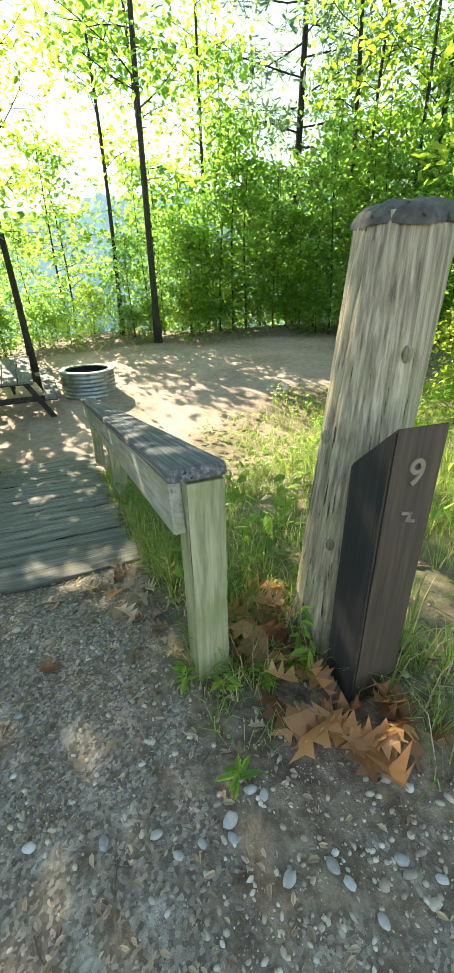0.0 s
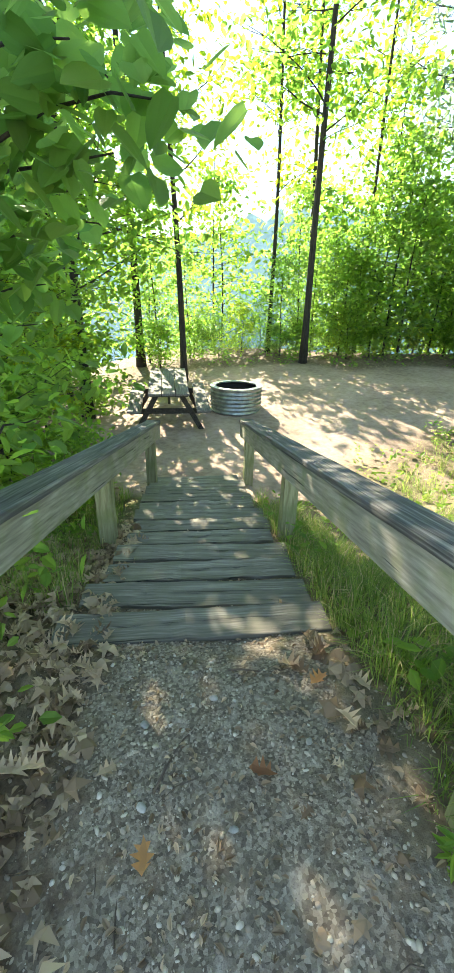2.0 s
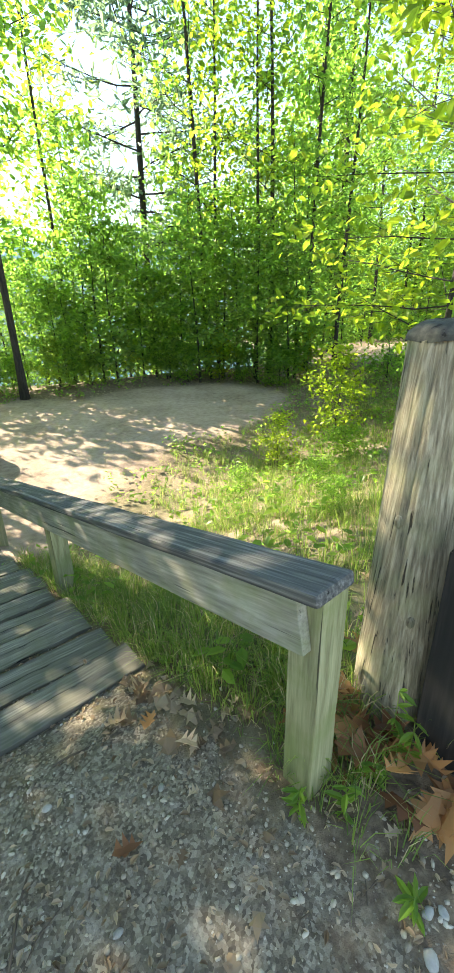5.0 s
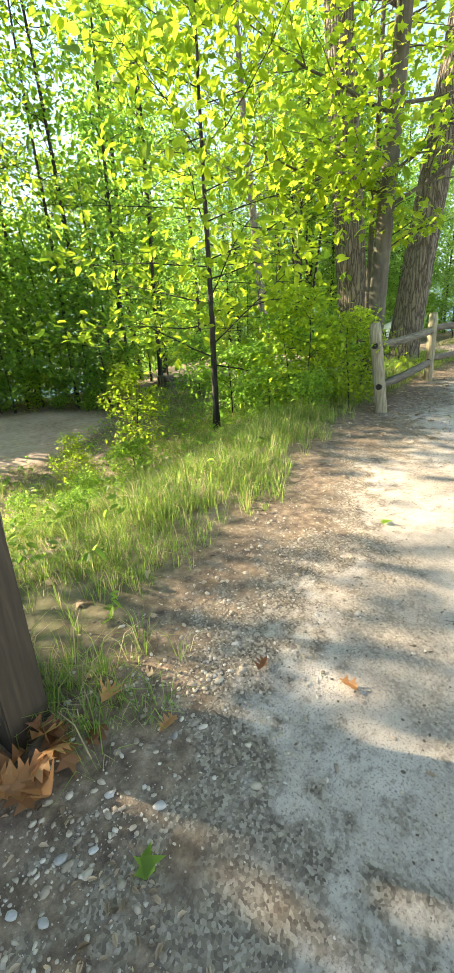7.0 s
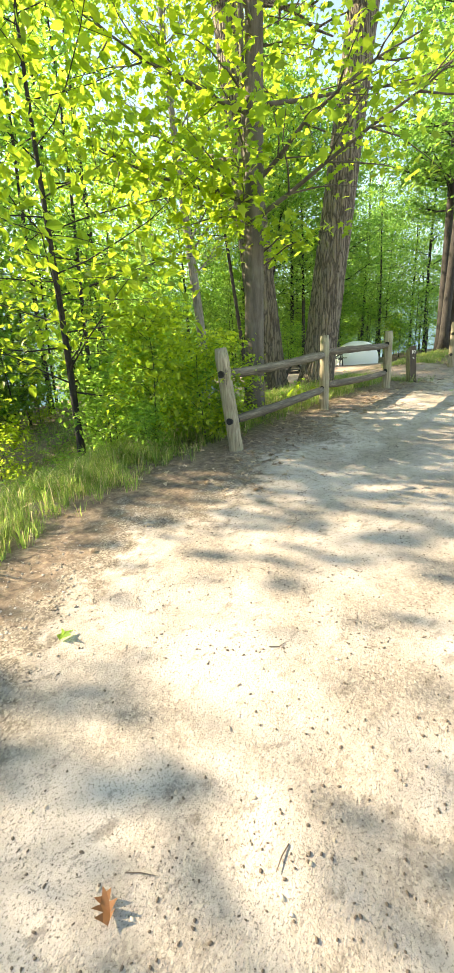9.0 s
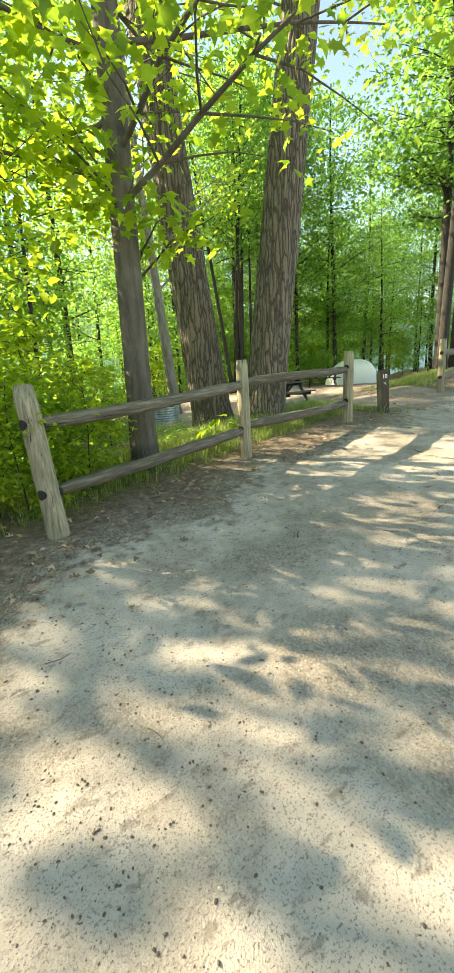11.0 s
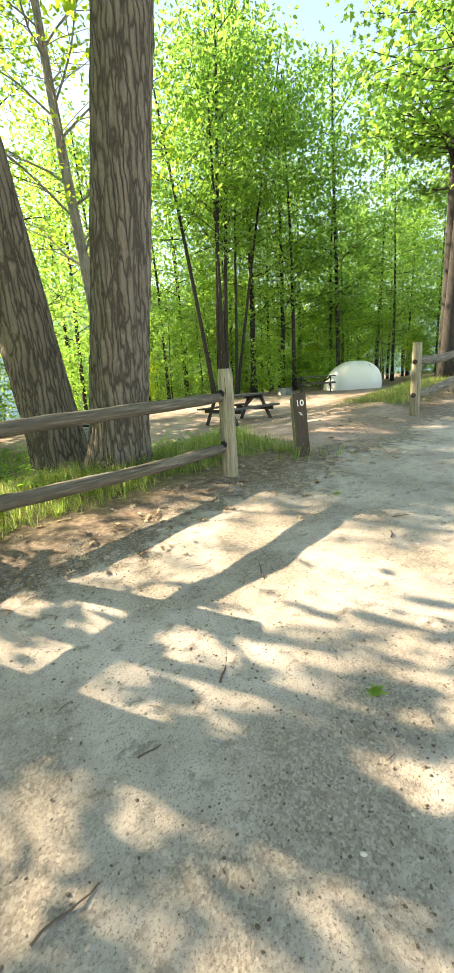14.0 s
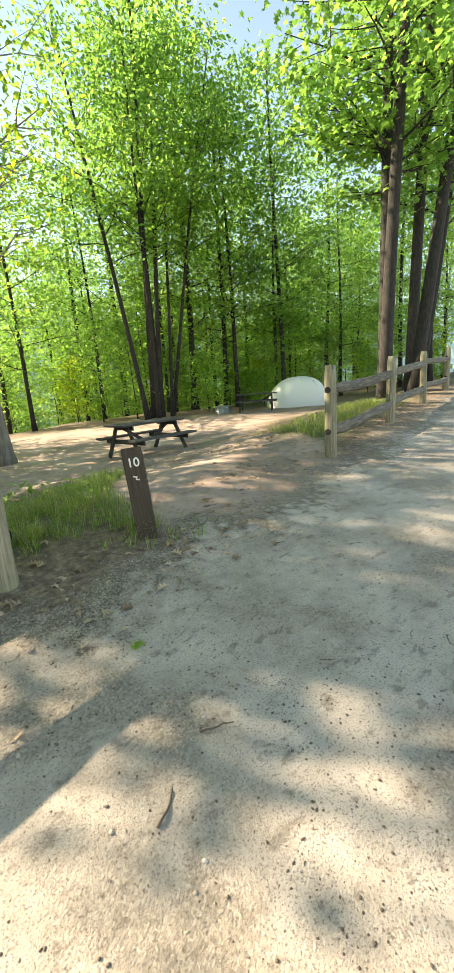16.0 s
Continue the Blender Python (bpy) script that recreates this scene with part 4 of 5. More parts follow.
def woods():
    rng = random.Random(8)
    # single trees that can be told apart
    for (x, y), k, s in (((-5.65, 8.6), 0, 0.75), ((-4.75, 12.6), 0, 0.8), ((-3.9, 14.2), 3, 0.8), ((-2.3, 14.9), 0, 0.85), ((2.4, 14.6), 1, 0.9),
                         ((2.6, 13.6), 2, 0.8), ((3.6, 12.6), 0, 0.75), ((4.2, 12.9), 1, 0.8), ((5.6, 13.2), 3, 0.8), ((7.4, 14.6), 1, 0.8), ((-7.6, 9.6), 1, 0.8), ((-8.6, 6.2), 2, 0.75)):
        plant_tree(BARE[k % 2] if x > -5 else SLIM[k % 3], x, y, "slim lakeside tree with a dark trunk and sparse leaves", rng.uniform(0, 360), s + 0.15, "lakeside trees")
    plant_tree(SHADE, -3.3, 11.5, "broad-crowned lakeside tree with a dark trunk", 0, 1.0, "lakeside trees")
    plant_tree(PINE, 0.72, 18.9, "tall white pine with drooping whorled branches", 20, 1.32, name="pine_tree")
    plant_tree(PINE, 6.5, 22.0, "tall white pine with drooping whorled branches", 130, 0.9, name="pine_tree")
    for i, (dx, dy, rz) in enumerate(((-0.7, 0.1, 0), (-0.35, -0.3, 20), (0, 0.2, 0), (0.35, -0.2, 40), (0.6, 0.3, -10), (0.15, 0.5, 200), (-0.2, 0.6, 90))):
        plant_tree(STEM[(0, 1, 3, 2, 2, 1, 0)[i]], 18.6 + dx, 19.0 + dy, "slim stem of a clump of maples behind the picnic table", rz, 0.95 + 0.02 * i, "maple clump")
    for x, y, k, rz, s in ((21.15, 9.0, 0, 0, 1.0), (21.9, 9.6, 0, 60, 1.0), (22.4, 8.95, 1, 0, 1.05), (24.6, 10.6, 0, 20, 1.1), (26.0, 11.2, 1, 0, 1.0)):
        plant_tree(DARK_BIG[k], x, y, "large dark-trunked tree standing behind the road fence", rz, s, "dark roadside trees")
    for x, y, k, s in ((23.5, 20.2, 0, 1.15), (21.6, 21.6, 2, 1.15), (26.4, 19.8, 1, 1.15), (7.6, 17.6, 2, 0.95), (9.3, 18.8, 3, 1.0)):
        plant_tree(FAR[k], x, y, "slim forest tree with a dark trunk and green leaves", rng.uniform(0, 360), s, "forest trees")
    # the wood behind the sites
    spots = []
    for _ in range(4000):
        x, y = rng.uniform(-24, 48), rng.uniform(9, 46)
        if clearing(x, y) > 0.02 or len(spots) > 72:
            continue
        edge = np.interp(x, EDGE_X, EDGE_Y)
        if y < edge + 2.5 + (7 if x < 30 else 0):
            continue
        if x < 12 or (x > 12 and x < 20 and y < 22) or (18 < x < 28 and y < 19.5):
            continue
        if any((x - a) ** 2 + (y - b) ** 2 < 2.6 ** 2 for a, b in spots):
            continue
        spots.append((x, y))
    for x, y in spots:
        plant_tree(FAR[rng.randrange(4)], x, y, "slim forest tree with a dark trunk and green leaves", rng.uniform(0, 360), rng.uniform(0.75, 1.15), "forest trees")
    # the green edge of the first clearing, open towards the water in one place
    for i in range(30):
        a = i / 29
        x = -7.6 + 12.3 * a
        y = 7.2 + 5.7 * math.sin(math.pi * (0.10 + 0.72 * a)) ** 0.8 + rng.uniform(0.0, 1.3)
        if clearing(x, y) > 0.05:
            y += 1.2
        low = -6.4 < x < -4.6
        plant_tree(UNDER[(i * 7) % 4], x, y, "young understorey tree in dense leaf at the clearing's edge", rng.uniform(0, 360), rng.uniform(0.78, 1.1) * (0.42 if low else 1.0) * (0.66 if x < -2 else 0.75 if -0.4 < x < 1.5 else 0.95),
                   "understorey trees", "young_tree")
        if i % 2:
            plant_tree(BUSH[i % 3], x + rng.uniform(-0.4, 0.4), y - 0.45, "leafy green bush at the edge of the clearing", rng.uniform(0, 360), rng.uniform(0.45, 0.8), "understorey bushes", "bush")
    # an open row of taller saplings behind the clearing, at the water's edge
    for i in range(12):
        x = -7.6 + 1.35 * i + rng.uniform(-0.4, 0.4)
        y = 16.2 + rng.uniform(0, 2.0) - 0.04 * (x - 1) ** 2
        if -7.2 < x < -4.9:
            continue
        plant_tree(UNDER[(1, 3, 0)[i % 3]], x, y, "taller lakeside sapling with bright leaves", rng.uniform(0, 360), rng.uniform(1.15, 1.5), "lakeside trees", "young_tree")
    # added trees that keep the sun off the head of the steps
    for x, y, k, s in ((-6.2, 5.6, 1, 0.75), (-7.4, 7.0, 2, 0.8), (-6.9, 4.2, 1, 0.6)):
        plant_tree(SCREEN, x, y, "leafy lakeside tree added to shade the steps", rng.uniform(0, 360), s + 0.1, "lakeside trees")
    # young trees beside the steps, placed for their shade too
    for x, y, k, s in ((-4.0, 1.75, 0, 0.62), (-4.7, 2.4, 1, 0.7), (-4.4, 1.6, 0, 0.75), (-6.1, 3.5, 0, 0.85), (-5.8, 2.0, 1, 0.9), (-7.5, 5.2, 0, 0.9), (-2.6, -0.4, 0, 0.55), (-3.6, 0.9, 0, 0.8), (-7.5, 6.5, 1, 1.2), (-8.6, 8.2, 0, 1.3), (-7.2, 3.4, 1, 1.1)):
        plant_tree(YOUNG[k], x, y, "young understorey tree dense with small leaves", rng.uniform(0, 360), s, "understorey trees", "young_tree")
    # young trees and bushes that close the view low down
    rows = []
    for _ in range(5000):
        x, y = rng.uniform(-14, 40), rng.uniform(3, 36)
        edge = np.interp(x, EDGE_X, EDGE_Y)
        if len(rows) > 78 or clearing(x, y) > 0.01:
            continue
        if x < 11 and not (14 < y < 18 and rng.random() < 0.3) and not (x < -6.2 and 4 < y < 10) and not (6.4 < x < 8 and 10.5 < y < 12):
            continue
        if x >= 11 and y < (20 if x < 20 else 18.5) and not (x > 29):
            continue
        if y < edge + 3 or (x - 6) ** 2 + (y - 6) ** 2 < 9 or any((x - a) ** 2 + (y - b) ** 2 < 1.1 ** 2 for a, b in rows):
            continue
        rows.append((x, y))
    for i, (x, y) in enumerate(rows):
        if i % 3 == 0:
            plant_tree(BUSH[i % 9 // 3], x, y, "leafy green bush of the forest understorey", rng.uniform(0, 360), rng.uniform(0.9, 1.5), "understorey bushes", "bush")
        else:
            plant_tree(UNDER[i % 4] if x > 11 else YOUNG[i % 7 % 3], x, y, "young understorey tree dense with small leaves", rng.uniform(0, 360), rng.uniform(0.7, 1.1), "understorey trees", "young_tree")
    for x, y, s in ((5.0, 3.3, 0.7), (5.35, 4.1, 0.8), (4.6, 3.7, 0.55), (5.55, 2.95, 0.55), (4.75, 2.95, 0.45), (6.2, 3.3, 0.55), (5.9, 3.6, 0.7), (5.9, 4.6, 0.8), (5.1, 5.6, 0.9), (6.2, 6.3, 0.9), (3.3, 6.3, 0.7), (-3.5, 2.2, 0.5), (-6.5, 4.7, 1.0),
                    (-4.6, 1.8, 1.1), (1.9, 5.6, 0.4), (2.6, 4.6, 0.4), (1.6, 3.4, 0.24), (6.5, 9.6, 0.9), (7.8, 8.2, 0.7), (-6.4, 5.6, 1.1), (1.2, 2.2, 0.2), (0.9, 4.4, 0.24)):
        plant_tree(BUSH[rng.randrange(3)], x, y, "low leafy bush on the grassy bank", rng.uniform(0, 360), s, "bank bushes", "bush")


woods()


# ---- leafy branches that hang near the path ----
def leafy_tree(name, label, x, y, trunk_pts, r0, sprays, leaf, leaf_size, shape, seed, bark_mat=BARK_THIN, group=""):
    """A small tree given by its stem and by sprays (start, end, leaf count, spread)."""
    rng = np.random.default_rng(seed)
    z0 = ground_z(x, y)
    ob = thing(name, label, "tree", x, y, z0, group=group)
    org = np.array((x, y, z0))
    wood_heap = Heap()
    pts = np.array(trunk_pts, float) - org
    pts[0, 2] = -0.1
    wood_heap.add(*tube(pts, np.linspace(r0, r0 * 0.4, len(pts)), 8))
    allp = []
    for a, b, n, sp in sprays:
        a, b = np.array(a) - org, np.array(b) - org
        t = np.linspace(0, 1, 7)[:, None]
        path = a + (b - a) * t + np.array((0, 0, 0.10)) * np.sin(np.pi * t) + rng.normal(0, 0.012, (7, 3))
        wood_heap.add(*tube(path, np.linspace(r0 * 0.32, 0.0025, 7), 5, False))
        k = rng.uniform(0.25, 1.05, n)
        p = a + (b - a) * k[:, None] + np.array((0, 0, 0.10)) * np.sin(np.pi * np.clip(k, 0, 1))[:, None]
        allp.append(p + rng.normal(0, 1, (n, 3)) * np.array((sp, sp, sp * 0.45)))
    sh, shf = dict(oval=(OVAL, OVAL_F), maple=(MAPLE, MAPLE_F), round=(ROUND, ROUND_F))[shape]
    v, f = scatter(rng, np.concatenate(allp), leaf_size, sh, shf, 0.35, 0.35)
    part("trunk", wood_heap.mesh("trunk", bark_mat), None, ob)
    part("crown", mesh_of("crown", v, f, leaf), None, ob)
    return ob


leafy_tree("young_tree", "young broad-leaved tree hanging over the hand rail", -2.15, -0.1, ((-2.15, -0.1, 0), (-2.1, -0.1, 1.0), (-2.05, -0.05, 1.9), (-1.9, 0.1, 2.9)), 0.035,
           (((-2.08, -0.08, 1.3), (-1.25, 0.12, 1.72), 80, 0.11), ((-2.06, -0.06, 1.5), (-1.08, 0.10, 1.80), 70, 0.09), ((-2.05, -0.05, 1.7), (-1.2, -0.05, 1.86), 85, 0.12),
            ((-2.08, -0.08, 1.2), (-1.62, 0.25, 1.58), 75, 0.12), ((-2.1, -0.1, 1.05), (-1.85, 0.4, 1.42), 70, 0.13), ((-2.0, 0, 2.1), (-1.25, 0.3, 2.1), 50, 0.15),
            ((-2.0, 0, 2.2), (-1.5, 0.6, 2.0), 60, 0.17), ((-2.1, -0.1, 0.9), (-2.2, 0.7, 1.25), 50, 0.17), ((-2.1, -0.1, 0.6), (-2.0, 0.45, 0.85), 36, 0.12),
            ((-2.0, 0.0, 1.9), (-2.2, 0.9, 1.75), 60, 0.2), ((-1.95, 0.05, 2.5), (-1.6, 0.5, 2.6), 60, 0.2)), LEAF_SHADE, 0.085, "round", 21)
leafy_tree("young_tree", "slim second stem with low yellow-green maple sprays", 7.25, 4.15, ((7.25, 4.15, 0), (7.2, 4.1, 2.0), (7.15, 4.0, 4.5), (7.05, 3.9, 8.0)), 0.06,
           (((7.2, 4.1, 2.6), (7.65, 2.75, 3.0), 46, 0.17), ((7.2, 4.1, 2.7), (7.2, 2.85, 3.0), 44, 0.2), ((7.18, 4.1, 3.0), (6.85, 2.95, 3.25), 60, 0.25), ((7.15, 4.05, 3.3), (6.3, 2.95, 3.6), 90, 0.3),
            ((7.15, 4.0, 3.4), (5.5, 3.0, 3.9), 110, 0.35), ((7.15, 4.0, 3.8), (5.0, 4.0, 4.2), 120, 0.4), ((7.15, 4.0, 3.4), (6.0, 4.5, 3.2), 110, 0.35), ((7.15, 4.0, 4.2), (6.2, 3.2, 4.5), 120, 0.4),
            ((7.1, 4.0, 5.0), (6.0, 3.8, 5.2), 120, 0.45), ((7.1, 4.0, 5.4), (7.9, 3.2, 5.2), 90, 0.35), ((7.2, 4.1, 2.9), (8.2, 3.9, 3.1), 40, 0.2)), LEAF_GOLD, 0.125, "maple", 22, BARK_SMOOTH)
leafy_tree("young_tree", "small broad-leaved sapling beside the fence post", 8.0, 3.78, ((8.0, 3.78, 0), (8.0, 3.76, 0.4), (8.02, 3.74, 0.75)), 0.008,
           (((8.0, 3.76, 0.5), (8.25, 3.6, 0.85), 7, 0.06), ((8.0, 3.76, 0.5), (7.85, 3.7, 0.9), 6, 0.06), ((8.0, 3.76, 0.6), (8.05, 3.9, 0.95), 6, 0.06)), LEAF_GOLD, 0.17, "oval", 23)


# ---- small things on the ground ----
def grass_mesh(rng, places, tall, per, spread, name, mats):
    n = len(places) * per
    p = np.repeat(places, per, 0)
    h = np.repeat(tall, per) * rng.uniform(0.5, 1.15, n)
    az = rng.uniform(0, 2 * np.pi, n)
    out = np.stack([np.cos(az), np.sin(az), 0 * az], 1)
    base = p + out * (rng.uniform(0, 1, n) * spread)[:, None]
    base[:, 2] -= 0.01
    w = np.stack([-np.sin(az), np.cos(az), 0 * az], 1) * (0.0014 + 0.005 * h)[:, None]
    bend = rng.uniform(0.2, 1.05, n)[:, None]
    mid = base + np.array((0, 0, 1)) * (h * 0.6)[:, None] + out * (h[:, None] * bend * 0.3)
    tip = base + np.array((0, 0, 1)) * (h * (1 - 0.35 * bend[:, 0]))[:, None] + out * (h[:, None] * bend)
    v = np.stack([base - w, base + w, mid + w * 0.8, mid - w * 0.8, tip], 1).reshape(-1, 3)
    i = (np.arange(n) * 5)[:, None]
    f = (i + np.array((0, 1, 2, 3))).tolist() + (i + np.array((3, 2, 4))).tolist()
    idx = ((rng.random(n) < 0.15).astype(int)).tolist()
    return mesh_of(name, v, f, mats, False, idx + idx)


def build_grass():
    rng = np.random.default_rng(31)
    n = 150000
    x, y = rng.uniform(-5, 20, n), rng.uniform(-1.5, 12, n)
    ye = np.interp(x, EDGE_X, EDGE_Y)
    s = (y - ye) * 0.9
    u, v = x * DW[0] + y * DW[1], x * DV[0] + y * DV[1]
    clump = 0.5 + 0.5 * np.sin(3.1 * x + 2 * np.sin(2.2 * y)) * np.sin(2.7 * y + 1.3 * x)
    verge = np.where(x < 3.2, smooth(-0.05, 0.45, s), smooth(0.15, 0.8, s)) * (1 - smooth(1.5, 2.8, s)) * smooth(0.6, 1.2, x) * (0.16 + 0.9 * clump ** 2)
    bank = smooth(0.3, 1.0, s) * (1 - smooth(4.5, 7, s)) * smooth(-0.6, 0.2, x) * (1 - smooth(4.5, 7, x)) * (0.10 + 0.4 * clump ** 2)
    near_gap = smooth(11.2, 12.2, x) * (1 - smooth(12.5, 13.4, x)) * smooth(0.1, 0.5, s) * (1 - smooth(1.5, 3.5, s)) * 0.7
    beside = ((u > -0.12) & (u < 0.42) & (v > -0.15) & (v < 4.6)) * 0.85 + ((u > -2.3) & (u < -1.55) & (v > 1.3) & (v < 4.6)) * 0.35
    tufts = (np.exp(-((x - 0.1) ** 2 + (y + 0.15) ** 2) / 0.03) + np.exp(-((x - 0.75) ** 2 + (y + 0.05) ** 2) / 0.06)) * 0.6 + np.exp(-((x - 12.15) ** 2 + (y - 4.5) ** 2) / 0.06) * 0.8
    beyond = smooth(4, 5.5, s) * (1 - smooth(7, 10, s)) * 0.14 * smooth(3, 6, x)
    fence_side = ((x > 5.5) & (x < 11.2)) * smooth(0.15, 0.6, s) * (1 - smooth(1.2, 2.2, s)) * 0.6 * (0.3 + clump)
    gap = 1 - smooth(13.0, 13.4, x) * (1 - smooth(15.0, 15.3, x))
    stairs_clear = 1 - ((u > -1.42) & (u < -0.14) & (v > -1.5) & (v < 4.8))
    dens = np.maximum.reduce([verge * gap, bank, near_gap, beside, tufts, beyond, fence_side]) * stairs_clear * (1 - clearing(x, y)) * (1 - 0.55 * smooth(12.6, 14, x))
    keep = rng.random(n) < dens
    x, y, s, u = x[keep], y[keep], s[keep], u[keep]
    z = height(x, y) + lumps(x, y)
    tall = 0.10 + 0.14 * rng.random(len(x)) + 0.14 * np.exp(-((s - 1.0) / 0.5) ** 2) * (x > 1.5) * (x < 11)
    thing("grass", "uneven green and straw-coloured grass along the bank and fence", "grass", kind="stuff",
          data=grass_mesh(rng, np.stack([x, y, z], 1), tall * 1.08, 12, 0.055, "grass", [GRASS, DRY_GRASS]))


build_grass()


def stuff(name, label, category, v, f, mat, shade=False):
    thing(name, label, category, kind="stuff", data=mesh_of(name, v, f, mat, shade))


def build_herbs():
    rng = np.random.default_rng(32)
    n = 9000
    x, y = rng.uniform(-6, 12, n), rng.uniform(-1, 13, n)
    s = (y - np.interp(x, EDGE_X, EDGE_Y)) * 0.9
    u, v = x * DW[0] + y * DW[1], x * DV[0] + y * DV[1]
    dens = 0.55 * smooth(0.3, 1.0, s) * (0.25 + 0.5 * np.sin(1.7 * x + y) ** 2) * (1 - clearing(x, y)) * (1 - 0.6 * smooth(9, 12, x))
    dens *= 1 - ((u > -1.5) & (u < -0.1) & (v > -2) & (v < 4.8))
    k = rng.random(n) < dens
    c = np.stack([x[k], y[k], height(x[k], y[k]) + rng.uniform(0.04, 0.24, k.sum())], 1)
    p = np.repeat(c, 7, 0) + rng.normal(0, 1, (len(c) * 7, 3)) * np.array((0.07, 0.07, 0.035))
    v_, f_ = scatter(rng, p, 0.075, OVAL, OVAL_F, 0.2, 0.35, 0.5)
    stuff("ground_herbs", "low broad-leaved green plants scattered over the bank", "plants", v_, f_, LEAF)


build_herbs()


def on_ground(rng, n, box, dens):
    x, y = rng.uniform(box[0], box[1], n), rng.uniform(box[2], box[3], n)
    k = rng.random(n) < dens(x, y)
    x, y = x[k], y[k]
    return np.stack([x, y, height(x, y) + lumps(x, y)], 1)


OAK = np.array(((0, 0, 0), (0.12, -0.07, 0.02), (0.20, -0.30, 0.06), (0.34, -0.10, 0), (0.46, -0.38, 0.09), (0.60, -0.11, 0), (0.76, -0.28, 0.05), (0.82, -0.07, -0.02), (1.04, 0, -0.06),
                (0.82, 0.07, -0.02), (0.76, 0.28, 0.05), (0.60, 0.11, 0), (0.46, 0.38, 0.09), (0.34, 0.10, 0), (0.20, 0.30, 0.06), (0.12, 0.07, 0.02)))
OAK_F = ((0, 1, 15), (1, 2, 3), (1, 3, 13, 15), (15, 13, 14), (3, 4, 5), (3, 5, 11, 13), (13, 11, 12), (5, 6, 7), (5, 7, 9, 11), (11, 9, 10), (7, 8, 9))


def build_litter():
    rng = np.random.default_rng(33)

    def dens(x, y):
        s = (y - np.interp(x, EDGE_X, EDGE_Y)) * 0.9
        u, v = x * DW[0] + y * DW[1], x * DV[0] + y * DV[1]
        sides = np.exp(-((u + 1.55) / 0.25) ** 2) * (v < 3.0) * (v > -0.9) * 0.9 + np.exp(-((u + 0.08) / 0.16) ** 2) * (v < 3) * (v > -0.5) * 0.55
        edge = np.exp(-((s - 0.25) / 0.4) ** 2) * (x > 4.5) * 0.35 + np.exp(-((s - 0.6) / 0.6) ** 2) * (x > -0.5) * (x < 5) * 0.22
        woods_ = smooth(2.5, 5, s) * 0.10 * (1 - clearing(x, y))
        margin = np.exp(-((s + 0.45) / 0.4) ** 2) * (x > 4.8) * (x < 13.2) * 0.75
        slope10 = np.exp(-((x - 15.5) / 1.5) ** 2 - ((y - 8.0) / 2.0) ** 2) * 0.35
        steps = ((u > -1.4) & (u < -0.1) & (v > 0.8) & (v < 4.6)) * 0.05
        bank_ = np.exp(-((s - 1.8) / 1.3) ** 2) * (x > -0.3) * (x < 4.5) * 0.35
        return np.maximum.reduce([sides, edge, woods_, slope10, steps, bank_, margin])

    def near_path(x, y):
        u, v = x * DW[0] + y * DW[1], x * DV[0] + y * DV[1]
        return (0.95 * smooth(-1.22, -1.38, u) * (1 - smooth(-2.1, -2.4, u)) * (v < 2.6) + 0.40 * np.exp(-((u + 0.20) / 0.12) ** 2) * (v < 0.9) * (v > 0.15)) * (v > -1.4)
    p = on_ground(rng, 34000, (-6, 19, -1.6, 12), dens)
    q = on_ground(rng, 11000, (-4.2, 0.5, -1.9, 2.6), near_path)
    q[:, 2] += rng.uniform(0.004, 0.035, len(q))
    cup = np.array((1, 1, 4.5))
    v, f = scatter(rng, q[::2], 0.074, MAPLE * cup, MAPLE_F, 0.0, 0.38, 0.5)
    stuff("leaf_litter", "drift of pale curled maple leaves beside the gravel path", "leaf litter", v, f, PALE_LEAF)
    v, f = scatter(rng, q[1::2], 0.085, OAK * cup, OAK_F, 0.0, 0.38, 0.5)
    stuff("leaf_litter", "drift of pale brown oak leaves beside the gravel path", "leaf litter", v, f, PALE_LEAF)
    def on_path(x, y):
        u, v = x * DW[0] + y * DW[1], x * DV[0] + y * DV[1]
        return (0.3 + 0.5 * np.sin(4.1 * x + 2 * np.sin(3 * y)) ** 2) * (u > -1.5) * (u < 0.3) * (v > -1.5) * (v < 1.0) + 0.45 * ((u > -1.5) & (u < -0.15) & (v >= 1.0) & (v < 4.7))
    c = on_ground(rng, 26000, (-4.0, 1.4, -1.9, 3.6), on_path)
    c[:, 2] += rng.uniform(0.003, 0.010, len(c))
    v, f = scatter(rng, c, 0.021, OVAL * np.array((1, 0.8, 3)), OVAL_F, 0.0, 0.3, 0.8)
    stuff("leaf_crumbs", "broken bits of dry leaf and straw on the gravel", "leaf litter", v, f, PALE_LEAF)
    p = p[rng.permutation(len(p))]
    p[:, 2] += rng.uniform(0.004, 0.014, len(p))
    h = len(p) // 2
    v, f = scatter(rng, p[:h], 0.062, MAPLE * np.array((1, 1, 3)), MAPLE_F, 0.0, 0.16, 0.5)
    stuff("leaf_litter", "dry pale brown fallen leaves on the ground", "leaf litter", v, f, PALE_LEAF)
    v, f = scatter(rng, p[h:], 0.075, OAK * np.array((1, 1, 2.5)), OAK_F, 0.0, 0.18, 0.5)
    stuff("leaf_litter", "dry curled oak leaves among the litter", "leaf litter", v, f, PALE_LEAF)


build_litter()


